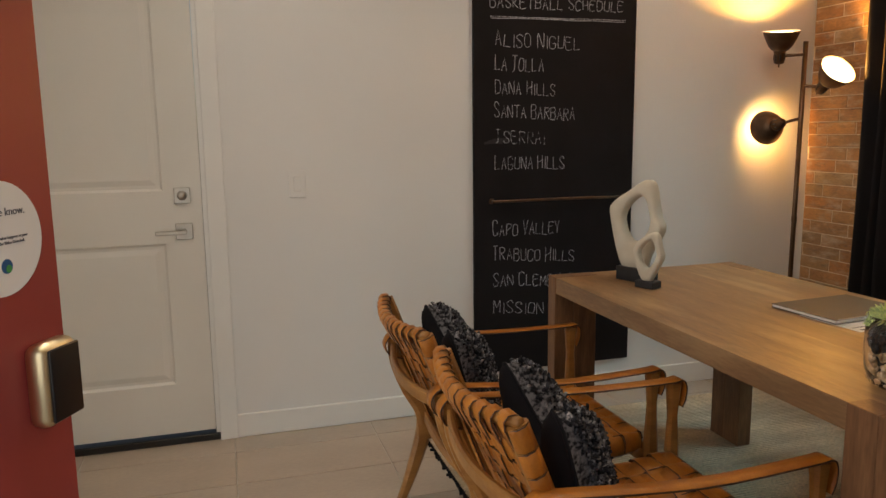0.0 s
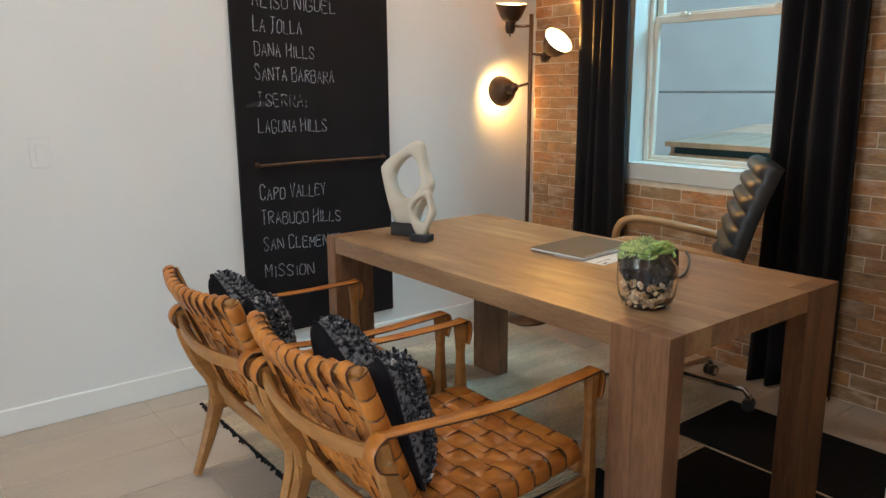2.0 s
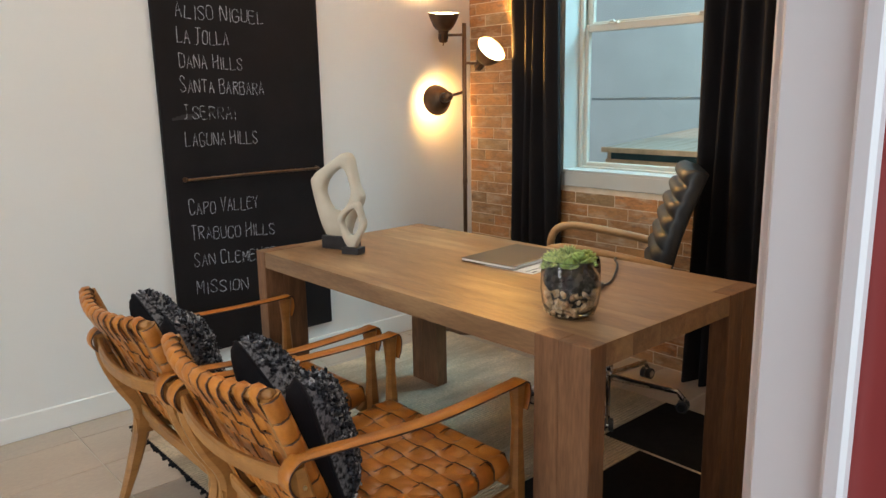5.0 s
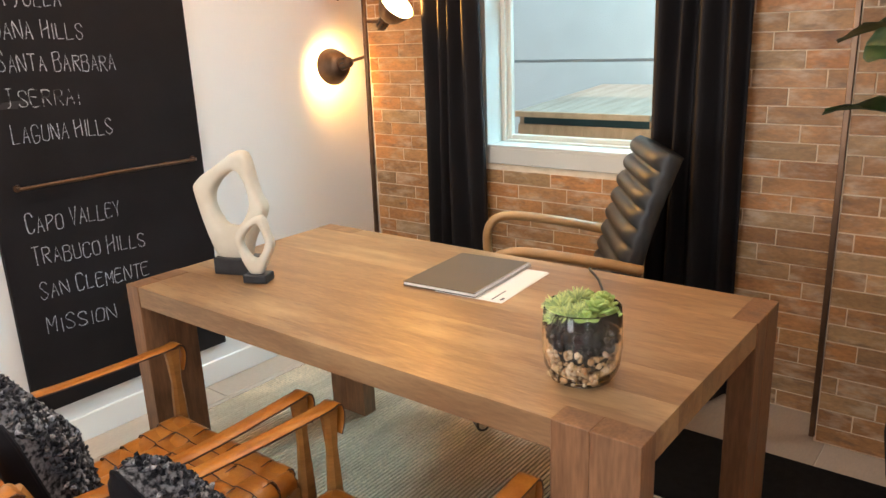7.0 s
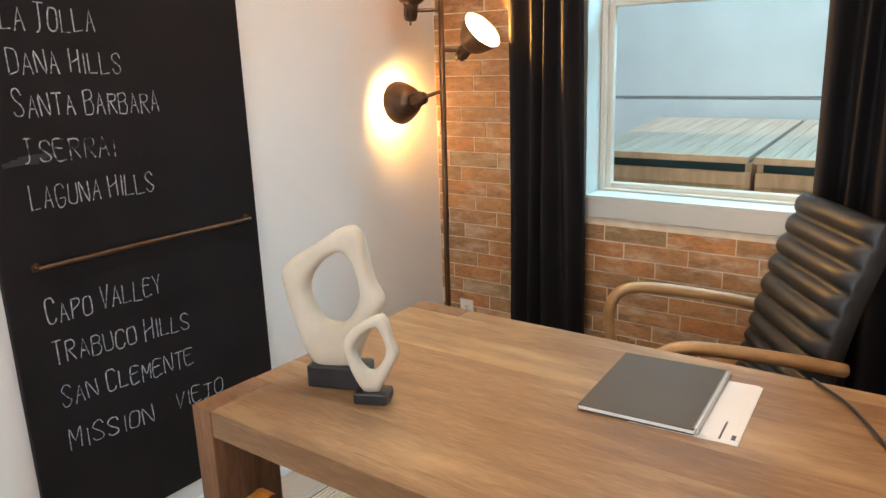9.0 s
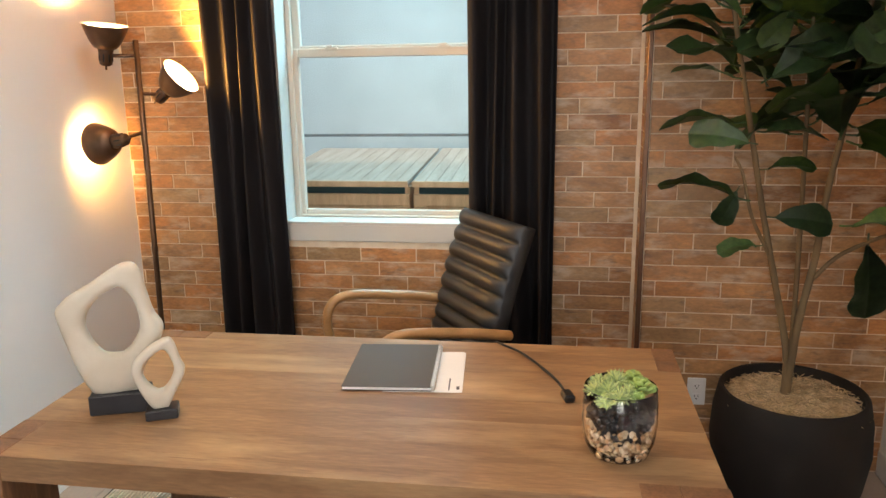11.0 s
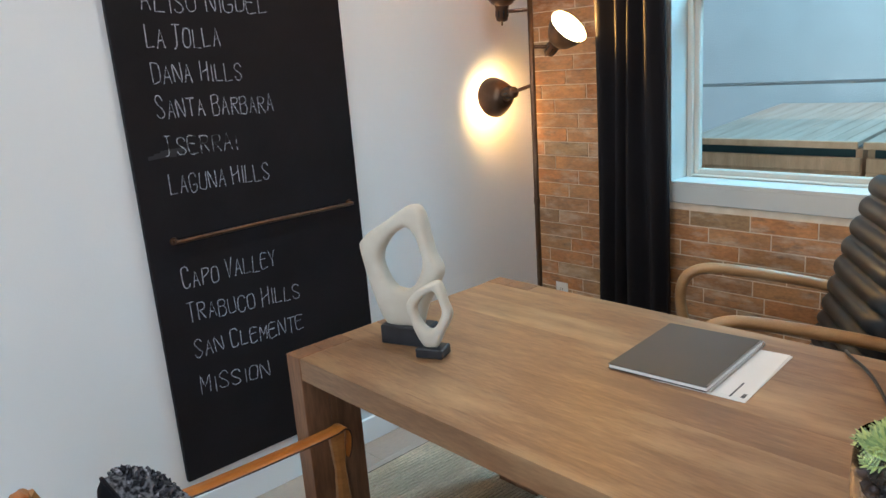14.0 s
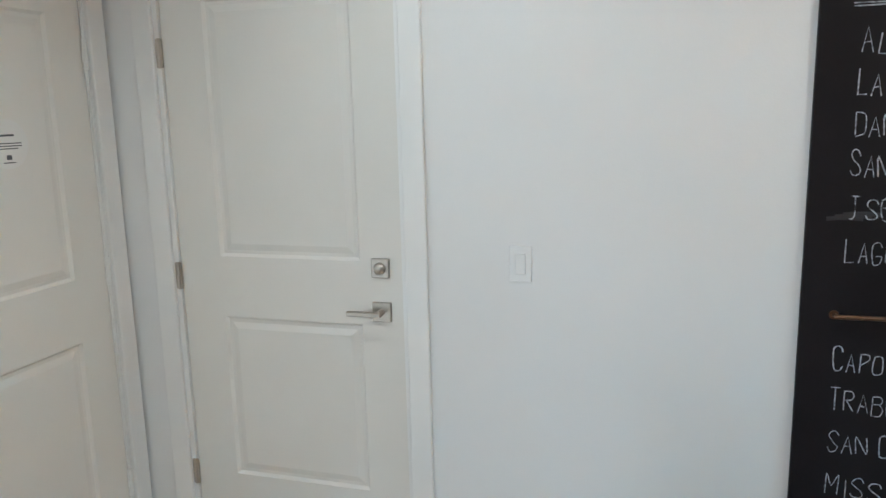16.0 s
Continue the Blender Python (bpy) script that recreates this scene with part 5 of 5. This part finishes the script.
    for i in range(MU):
        u = -1 + 2 * (i + 0.5) / MU
        pts = []
        for q in range(MV * 8 + 1):
            v = q / (MV * 8)
            sgn = math.cos(math.pi * (v * MV - 0.5)) * (1 if i % 2 else -1)
            pts.append(back_at(u, v * 0.985, 0.004 + amp * flat_wave(sgn) * min(1, (1 - v) * MV)))
        t = back_at(u, 1.0)
        pts += [t + nrm * 0.019 + lean * 0.004, t + nrm * 0.012 + lean * 0.017, t - nrm * 0.002 + lean * 0.021, t - nrm * 0.015 + lean * 0.013, t - nrm * 0.019 - lean * 0.004, t - nrm * 0.014 - lean * 0.05]
        strap_part("back_strap", strap(pts, 2 * HWD / MU * 0.97, 0.0034), ob)
    for k in range(MV):
        v = (k + 0.5) / MV
        pts = []
        for q in range(MU * 8 + 1):
            u = -1 + 2 * q / (MU * 8)
            sgn = math.cos(math.pi * ((u + 1) / 2 * MU - 0.5)) * (-1 if k % 2 else 1)
            pts.append(back_at(u, v, 0.004 - amp * flat_wave(sgn)))
        e0, e1 = back_at(-1, v), back_at(1, v)
        wrap = lambda e, s: [e + nrm * 0.020 + Vector((0, s * 0.010, 0)), e + nrm * 0.008 + Vector((0, s * 0.020, 0)), e - nrm * 0.010 + Vector((0, s * 0.020, 0)), e - nrm * 0.021 + Vector((0, s * 0.006, 0)), e - nrm * 0.020 - Vector((0, s * 0.03, 0))]
        pts = wrap(e0, -1)[::-1] + pts + wrap(e1, 1)
        strap_part("back_strap", strap(pts, (B1 - B0).length / MV * 0.97, 0.0034, tuple(lean)), ob)
    return ob


lounge_chair("low wooden armchair with woven tan leather straps, beside the desk", (2.432, 3.084, 0.0095), 0)
lounge_chair("low wooden armchair with woven tan leather straps, near the chalkboard", (2.428, 3.729, 0.0095), 0)


def cushion(at, turn, lean_deg, seed):
    """A square cushion with a dented top edge, smooth black behind and knotted wool in front, leaning on a chair back. Front is +x."""
    r = random.Random(seed)
    ob = thing("cushion", at, "black cushion with knotted grey wool front on chair", "cushion", "chair cushions", turn=turn)
    W, H, N = 0.222, 0.358, 18
    ln = radians(lean_deg)

    def place(u, v, side):
        """u across -1 to 1, v up 0 to 1."""
        e = max(0.0, (1 - abs(u) ** 3.2)) * max(0.0, (1 - abs(2 * v - 1) ** 3.2))
        puff = (0.118 * e ** 0.42 if side > 0 else 0.050 * e ** 0.55)
        dent = max(0.0, 1 - (u / 0.72) ** 2) ** 1.5 * v ** 2.2
        ear = 0.006 * abs(u) ** 3 * v
        y = u * W * (1 - 0.05 * math.sin(math.pi * v)) * (1 + 0.03 * v)
        corner = 1 - 0.10 * abs(u) ** 6 * v ** 6
        y *= corner
        z = (H * v + ear) * corner - 0.185 * dent
        x = side * puff + 0.030 * dent
        return Vector((x * math.cos(ln) - z * math.sin(ln), y, x * math.sin(ln) + z * math.cos(ln)))

    def sheet(side):
        bm = bmesh.new()
        g = [[bm.verts.new(place(-1 + 2 * i / N, j / N, side)) for i in range(N + 1)] for j in range(N + 1)]
        for j in range(N):
            for i in range(N):
                bm.faces.new((g[j][i], g[j][i + 1], g[j + 1][i + 1], g[j + 1][i]))
        return bm

    part("black_back", sheet(-1), M_NAVY, ob, "smooth black cotton back", smooth=True)
    part("wool_front", sheet(1), M_BOUCLE, ob, "knotted grey wool front", smooth=True)
    rim = [place(u, 0, 0) for u in [-1 + 2 * k / 16 for k in range(16)]] + [place(1, k / 16, 0) for k in range(16)] + [place(1 - 2 * k / 16, 1, 0) for k in range(16)] + [place(-1, 1 - k / 16, 0) for k in range(16)]
    part("piping", sweep(rim, round_section(0.0045, 6), (1, 0, 0.2), closed=True), M_NAVY, ob, "black piping")
    bm = bmesh.new()
    base = bmesh.new()
    bmesh.ops.create_icosphere(base, subdivisions=1, radius=1)
    tmpl, tris = [v.co.copy() for v in base.verts], [[v.index for v in f.verts] for f in base.faces]
    base.free()
    rows, cols = 44, 48
    for j in range(rows):
        for i in range(cols):
            u = -1 + 2 * (i + r.uniform(0.1, 0.9)) / cols
            v = (j + r.uniform(0.1, 0.9)) / rows
            p = place(u * 0.985, v, 1.02)
            s = r.uniform(0.0050, 0.0090)
            m = Matrix.Translation(p) @ Euler((r.uniform(0, 6), r.uniform(0, 6), r.uniform(0, 6))).to_matrix().to_4x4() @ Matrix.Diagonal((s * r.uniform(1.2, 2.4), s * 0.8, s * 0.7, 1))
            vs = [bm.verts.new(m @ c) for c in tmpl]
            for t in tris:
                bm.faces.new([vs[w] for w in t])
    kn = part("wool_pile", bm, M_BOUCLE, ob, "thick knotted wool pile", smooth=True)
    kn["kind"] = "stuff"
    return ob


cushion((2.302, 3.146, 0.388), -4, 15, 2)
cushion((2.280, 3.836, 0.388), -4, 15, 4)


# ---- office chair ----
office = thing("office_chair", (4.005, 3.430, 0), "black ribbed leather office chair with wooden arms", "chair", turn=35)
# Its front is +y here.
for k in range(5):
    a = radians(90 + 72 * k + 20)
    d = Vector((math.cos(a), math.sin(a), 0))
    spoke = part("base_spoke", sweep([d * 0.025 + Vector((0, 0, 0.115)), d * 0.14 + Vector((0, 0, 0.105)), d * 0.31 + Vector((0, 0, 0.098)), d * 0.335 + Vector((0, 0, 0.068))], flat_section(0.030, 0.026, 0.35), scale=[(1.2, 1.2), (1, 1), (0.8, 0.8), (0.8, 0.8)]), M_CHROME, office, "chrome base spoke")
    side = Vector((-d.y, d.x, 0))
    wh = bmesh.new()
    for s in (-1, 1):
        tube([d * 0.335 + side * (s * 0.005) + Vector((0, 0, 0.036)), d * 0.335 + side * (s * 0.024) + Vector((0, 0, 0.036))], 0.026, wh, 16)
    caster = part("caster", wh, M_BLACK, spoke, "twin black caster wheel")
    hub = bmesh.new()
    tube([d * 0.335 + side * -0.0255 + Vector((0, 0, 0.036)), d * 0.335 + side * 0.0255 + Vector((0, 0, 0.036))], 0.017, hub, 14)
    part("caster_hub", hub, M_CHROME, spoke, "chrome caster hub")
    part("caster_fork", tube([d * 0.335 + Vector((0, 0, 0.045)), d * 0.335 + Vector((0, 0, 0.075))], 0.011, seg=10), M_CHROME, spoke)
part("gas_column", lathe([(0, 0.09), (0.028, 0.09), (0.028, 0.22), (0.016, 0.22), (0.016, 0.40), (0, 0.40)], 20), M_CHROME, office, smooth=True)
part("seat_plate", box((-0.13, -0.14, 0.395), (0.13, 0.14, 0.42), 0.006), M_BLACK, office)


def ribbed(along, ribs, base, half, deep, rear=0.012):
    """A pad of rounded ribs lying across x, following a line of (y, z) points."""
    bm = bmesh.new()
    pts = smooth_path([(0, *p) for p in along], 8)
    total = len(pts) - 1
    prof, m = [], ribs * 8
    for k in range(m + 1):
        f = k / m * total
        i = min(int(f), total - 1)
        p = pts[i].lerp(pts[i + 1], f - i)
        d = (pts[i + 1] - pts[i]).normalized()
        n = Vector((0, -d.z, d.y))
        prof.append((p, n, abs(math.sin(math.pi * k / 8)) ** 0.55))
    seg = [-1.0, -0.985, -0.95, -0.88, -0.75, -0.4, 0, 0.4, 0.75, 0.88, 0.95, 0.985, 1.0]
    front, back = [], []
    for p, n, b in prof:
        fr, bk = [], []
        for s in seg:
            edge = (1 - abs(s) ** 10)
            rib = b
            fr.append(bm.verts.new(p - n * (base * (0.3 + 0.7 * edge) + deep * rib * edge) + Vector((s * half, 0, 0))))
            bk.append(bm.verts.new(p + n * rear * (1 - 0.25 * abs(s) ** 8) + Vector((s * half, 0, 0))))
        front.append(fr)
        back.append(bk)
    w = len(seg)
    for k in range(m):
        for i in range(w - 1):
            bm.faces.new((front[k][i], front[k][i + 1], front[k + 1][i + 1], front[k + 1][i]))
            bm.faces.new((back[k][i], back[k + 1][i], back[k + 1][i + 1], back[k][i + 1]))
        for i in (0, w - 1):
            bm.faces.new((front[k][i], front[k + 1][i], back[k + 1][i], back[k][i]))
    for k in (0, m):
        for i in range(w - 1):
            bm.faces.new((front[k][i], back[k][i], back[k][i + 1], front[k][i + 1]))
    return bm


part("seat", ribbed([(0.24, 0.455), (0.10, 0.470), (-0.08, 0.460), (-0.20, 0.452)], 7, 0.018, 0.24, 0.016), M_SHOE, office, "ribbed black leather seat", smooth=True)
part("backrest", ribbed([(-0.155, 0.470), (-0.182, 0.60), (-0.236, 0.82), (-0.318, 1.050)], 11, 0.016, 0.228, 0.030, 0.056), M_SHOE, office, "ribbed black leather backrest", smooth=True)
for s in (-1, 1):
    part("armrest", sweep(smooth_path([(s * 0.258, 0.240, 0.455), (s * 0.262, 0.275, 0.62), (s * 0.262, 0.262, 0.708), (s * 0.262, 0.205, 0.742), (s * 0.262, 0.10, 0.736), (s * 0.262, -0.10, 0.700), (s * 0.258, -0.235, 0.668)], 5),
                          flat_section(0.036, 0.036, 0.35), (0, 0.3, 1)), M_ARMWOOD, office, "bent wooden armrest", smooth=True)
    part("arm_bracket", tube([(s * 0.12, 0.10, 0.408), (s * 0.272, 0.20, 0.440), (s * 0.276, 0.235, 0.47)], 0.009, seg=8), M_CHROME, office)


# ---- potted plant ----
POT = (4.04, 2.09)
planter = thing("planter", (*POT, 0), "tall round matte black planter beside the brick wall", "planter")
part("pot", lathe([(0, 0.0), (0.190, 0.0), (0.205, 0.012), (0.252, 0.14), (0.270, 0.27), (0.264, 0.38), (0.248, 0.462), (0.240, 0.470), (0.230, 0.462), (0.236, 0.40), (0, 0.40)], 56), M_POT, planter, smooth=True)
moss = bmesh.new()
rm = random.Random(21)
for _ in range(900):
    a, q = rm.uniform(0, 6.2832), 0.226 * math.sqrt(rm.random())
    p = Vector((q * math.cos(a), q * math.sin(a), 0.418 + 0.036 * (1 - (q / 0.24) ** 2) + rm.uniform(-0.004, 0.010)))
    h = rm.uniform(0, 6.2832)
    c = rm.uniform(-0.03, 0.03)
    d, e = Vector((math.cos(h), math.sin(h), rm.uniform(-0.25, 0.25))) * rm.uniform(0.018, 0.042), Vector((-math.sin(h), math.cos(h), 0)) * c
    sweep([p - d, p + e * 0.5 + Vector((0, 0, 0.006)), p + d], [(0.0017, 0), (-0.0009, 0.0014), (-0.0009, -0.0014)], bm=moss)
mo = part("moss", moss, M_MOSS, planter, "dried straw-coloured moss")
mo["kind"] = "stuff"
part("moss_bed", lathe([(0, 0.450), (0.12, 0.441), (0.228, 0.414), (0.23, 0.395), (0, 0.395)], 32), M_MOSS, planter, smooth=True)

plant = thing("potted_plant", (*POT, 0.46), "tall artificial rubber plant with broad green leaves", "plant")
rl = random.Random(33)


def leaf_mesh(seed):
    """A broad leaf, widest past its middle, with a sunk midrib, raised side veins, a wavy rim and a drooping tip, along +y from its stalk."""
    r = random.Random(seed)
    bm = bmesh.new()
    n = 18
    W = 0.285 + 0.07 * r.random()
    curl, droop, wave = r.uniform(0.03, 0.09), r.uniform(0.05, 0.20), r.uniform(0.016, 0.036)
    ph, bend = r.uniform(0, 6.28), r.uniform(-0.06, 0.06)
    rows = []
    for k in range(n + 1):
        t = k / n
        w = max(0.010, W * 1.50 * t ** 0.80 * (1 - t) ** 0.32 * (1 + 0.045 * math.sin(13 * t + ph)))
        y, z = 0.10 + 0.9 * t, 0.07 * math.sin(math.pi * t) - droop * t * t
        row = []
        for s in (-1, -0.72, -0.4, -0.07, 0, 0.07, 0.4, 0.72, 1):
            lift = curl * abs(s) ** 1.3 * math.sin(math.pi * t) + wave * abs(s) ** 2 * math.sin(15 * t + ph + (1.3 if s > 0 else 0))
            vein = 0.006 * math.cos(2 * math.pi * (7 * t - 1.2 * abs(s))) * abs(s) ** 0.5 - (0.010 if s == 0 else 0)
            row.append(bm.verts.new((s * w + bend * t * t, y, z + lift + vein)))
        rows.append(row)
    for a, b in zip(rows, rows[1:]):
        for i in range(8):
            bm.faces.new((a[i], a[i + 1], b[i + 1], b[i]))
    bmesh.ops.solidify(bm, geom=bm.faces[:], thickness=0.005)
    sweep([(0, -0.03, 0.01), (0, 0.05, 0.0), (0, 0.12, 0.002)], round_section(0.012, 5), bm=bm)
    return bm


LEAF_SHAPES = [finish(leaf_mesh(k), "leaf", M_LEAF, True) for k in range(6)]


def leaf(at, way, size, roll=0.0):
    ob = new("leaf", LEAF_SHAPES[rl.randrange(6)])
    ob.parent = plant
    w = Vector(way).normalized()
    side = w.cross(Vector((0, 0, 1)))
    if side.length < 0.05:
        side = Vector((1, 0, 0))
    side.normalize()
    top = side.cross(w)
    m = Matrix((side, w, top)).transposed().to_4x4()
    ob.matrix_basis = Matrix.Translation(at) @ m @ Matrix.Rotation(radians(roll), 4, "Y") @ Matrix.Diagonal((size, size, size, 1))
    return ob


def stem(points, r0, r1, name="trunk"):
    pts = smooth_path(points, 6)
    n = len(pts) - 1
    return part(name, sweep(pts, round_section(1.0, 9), (0.3, 1, 0.1), scale=[((r0 + (r1 - r0) * k / n) * (1 + 0.06 * math.sin(k * 2.1)),) * 2 for k in range(n + 1)]), M_BARK, plant, smooth=True), pts


# Stems as (toward the room, along the wall, up) from the pot's centre.
STEMS = [
    ([(-0.02, 0.035, -0.03), (-0.02, 0.04, 0.15), (-0.02, 0.10, 0.41), (-0.02, 0.16, 0.66), (-0.03, 0.22, 0.93), (-0.03, 0.29, 1.26), (-0.02, 0.31, 1.44)], 0.0135, 0.007),
    ([(-0.02, 0.03, 0.06), (0.0, 0.02, 0.25), (0.02, 0.02, 0.54), (0.02, 0.03, 0.86), (0.02, 0.04, 1.15), (0.01, 0.05, 1.45)], 0.0102, 0.006),
    ([(-0.02, 0.03, -0.03), (-0.03, 0.015, 0.25), (-0.03, -0.02, 0.50), (-0.02, -0.04, 0.72), (-0.02, -0.07, 0.93), (-0.02, -0.09, 1.10), (-0.03, -0.12, 1.45)], 0.0145, 0.007),
    ([(-0.03, -0.015, 0.42), (-0.05, -0.10, 0.52), (-0.08, -0.28, 0.62), (-0.09, -0.37, 0.68)], 0.008, 0.005),
    ([(-0.02, 0.125, 0.50), (-0.05, 0.20, 0.64), (-0.06, 0.24, 0.78), (-0.06, 0.27, 0.84)], 0.007, 0.004),
]
stems = [stem(p, a, b, "trunk" if a > 0.01 else "branch")[1] for p, a, b in STEMS]


def crown(pts, f0, f1, count, size, tilt, phase):
    for k in range(count):
        f = f0 + (f1 - f0) * (k + 0.5) / count
        x = f * (len(pts) - 1)
        i = min(int(x), len(pts) - 2)
        p = pts[i].lerp(pts[i + 1], x - i)
        a = phase + k * 2.4 + rl.uniform(-0.4, 0.4)
        d = Vector((math.cos(a), math.sin(a), rl.uniform(*tilt)))
        if d.x > 0.35 and p.x > -0.1:
            d.x *= 0.35
        sz = rl.uniform(*size)
        leaf(p + d.normalized() * 0.02, d, sz, rl.uniform(-35, 35))


# Leaves by the ends of their blades, along the wall and up; then loose crowns above them.
NORTH_LEAVES = [(0.31, 1.21, 0.54, 1.25), (0.28, 1.09, 0.46, 1.13), (0.23, 0.89, 0.40, 0.92), (0.25, 0.95, 0.47, 0.94), (0.23, 0.70, 0.46, 0.76), (0.25, 0.74, 0.30, 0.63),
                (0.16, 0.54, 0.29, 0.54), (0.30, 1.18, 0.19, 1.10), (0.29, 1.26, 0.38, 1.34), (0.27, 1.26, 0.21, 1.32), (0.14, 1.30, 0.22, 1.20), (0.10, 1.26, 0.21, 1.27),
                (0.20, 0.92, 0.01, 0.91), (0.17, 0.79, 0.05, 0.82), (0.15, 0.64, -0.02, 0.63), (0.05, 1.02, 0.17, 0.98)]
SOUTH_LEAVES = [(0.21, 1.08, 0.02, 1.20), (0.02, 1.16, -0.13, 1.25), (-0.08, 1.11, -0.21, 1.17), (-0.06, 0.89, -0.30, 0.82), (-0.05, 0.63, -0.26, 0.66), (-0.17, 0.58, -0.19, 0.33),
                (-0.27, 0.55, -0.38, 0.49), (-0.21, 1.17, -0.31, 1.13), (-0.06, 1.10, -0.18, 1.07), (0.07, 1.28, -0.06, 1.27), (-0.11, 1.32, -0.24, 1.33), (-0.25, 1.34, -0.30, 1.21),
                (-0.20, 1.04, -0.28, 0.93), (-0.24, 1.00, -0.34, 1.01), (-0.29, 0.66, -0.36, 0.58), (-0.26, 0.64, -0.38, 0.72)]
BROAD = {2, 5, 9, 10, 14, 16, 17, 18, 21, 25, 28}
for k, (y0, z0, y1, z1) in enumerate(NORTH_LEAVES + SOUTH_LEAVES):
    x = -0.05 - 0.05 * (k % 3) + (0.09 if k in (5, 13, 14, 15) else 0.0)
    way = Vector((rl.uniform(-0.08, 0.05), y1 - y0, z1 - z0))
    angle = rl.uniform(55, 75) if k in BROAD else rl.uniform(18, 40)
    if k in (0, 1, 3, 4):
        angle = 6
    if abs(z1 - z0) > 1.5 * abs(y1 - y0):
        angle, way.x = 84, 0.0
    leaf(Vector((x, y0, z0)), way, way.length * 1.18, -math.copysign(angle, way.y))
crown(stems[0], 0.74, 1.0, 18, (0.24, 0.32), (-0.1, 0.8), 0.3)
crown(stems[1], 0.62, 1.0, 22, (0.25, 0.33), (-0.3, 0.7), 1.1)
crown(stems[2], 0.62, 1.0, 22, (0.25, 0.33), (-0.3, 0.7), 2.6)


# ---- floor tiles ----
TX, TY, JOINT = 0.605, 0.605, 0.004
tile_kinds = {}


def tile_mesh(w, d):
    key = (round(w, 3), round(d, 3))
    if key not in tile_kinds:
        tile_kinds[key] = finish(box((-w / 2, -d / 2, -0.006), (w / 2, d / 2, 0), 0.0015), "tile", M_TILE)
    return tile_kinds[key]


def lay_tile(x0, x1, y0, y1):
    x0, x1, y0, y1 = max(x0, WEST), min(x1, EAST), max(y0, 1.60), min(y1, NORTH)
    if x1 - x0 < 0.02 or y1 - y0 < 0.02:
        return
    ob = new("tile", tile_mesh(x1 - x0 - JOINT, y1 - y0 - JOINT))
    ob.parent = floor
    ob.location = ((x0 + x1) / 2, (y0 + y1) / 2, 0)


for i in range(-3, 5):
    x0 = 1.542 + i * TX
    shift = (0.0, -0.30)[i % 2]
    for j in range(-10, 3):
        y0 = 4.375 + shift + j * TY / 2 * 1.0
        lay_tile(x0, x0 + TX, y0, y0 + TY / 2)


# ---- brick tiles ----
BH, BL, BJ, BT = 0.0640, 0.250, 0.0048, 0.0026
brick_kinds = {}


def brick_mesh(length):
    key = round(length / 0.005)
    if key not in brick_kinds:
        brick_kinds[key] = finish(box((-BT, -key * 0.0025, -(BH - BJ) / 2), (0.0, key * 0.0025, (BH - BJ) / 2), 0.0010), "brick", M_BRICK)
    return brick_kinds[key]


rb = random.Random(17)
upper = bmesh.new()


def lay_bricks(x, ya, yb, gaps, offset, top):
    z, row = 0.004, 0
    while z + BH < top:
        spans = [(ya, yb)]
        for g0, g1, z0, z1 in gaps:
            if z + BH > z0 and z < z1:
                spans = [p for a, b in spans for p in ((a, min(b, g0)), (max(a, g1), b)) if p[1] - p[0] > 0.012]
        shift = (0.0, 0.125, 0.060, 0.185)[row % 4] + rb.uniform(-0.012, 0.012) + offset
        for a, b in spans:
            k = math.floor((a - shift) / BL)
            y = shift + k * BL
            while y < b:
                p, q = max(a, y), min(b, y + BL)
                if q - p > 0.012:
                    length = round((q - p - BJ) / 0.005) * 0.005
                    if z < 2.02:
                        ob = new("brick", brick_mesh(length))
                        ob.parent = wall_east
                        ob.location = (x - rb.uniform(0.0, 0.0010), (p + q) / 2, z + BH / 2)
                    else:
                        box((x - BT, p, z), (x, q - BJ, z + BH - BJ), bm=upper)
                y += BL
        z += BH
        row += 1


lay_bricks(EAST - 0.0005, PIER_Y + 0.016, NORTH - 0.001, [(WIN_A - 0.078, WIN_B + 0.078, WIN_LO - 0.078, WIN_HI + 0.078)], 0.03, 2.66)
lay_bricks(PIER - 0.0005, SOUTH + 0.002, PIER_Y - 0.006, [], 0.11, 2.66)
# Bricks on the narrow return of the pier.
z, row = 0.004, 0
while z + BH < 2.02:
    for x0, x1 in (((PIER + 0.006, EAST - 0.006),), ((PIER + 0.006, PIER + 0.07), (PIER + 0.07, EAST - 0.006)))[row % 2]:
        ob = new("brick", brick_mesh(round((x1 - x0 - BJ) / 0.005) * 0.005))
        ob.parent = wall_east
        ob.matrix_basis = pose((x0 + x1) / 2, PIER_Y + 0.0005, z + BH / 2, 0, 0, -90)
    z += BH
    row += 1
rest = part("bricks", upper, M_BRICK, wall_east)
rest["kind"] = "stuff"
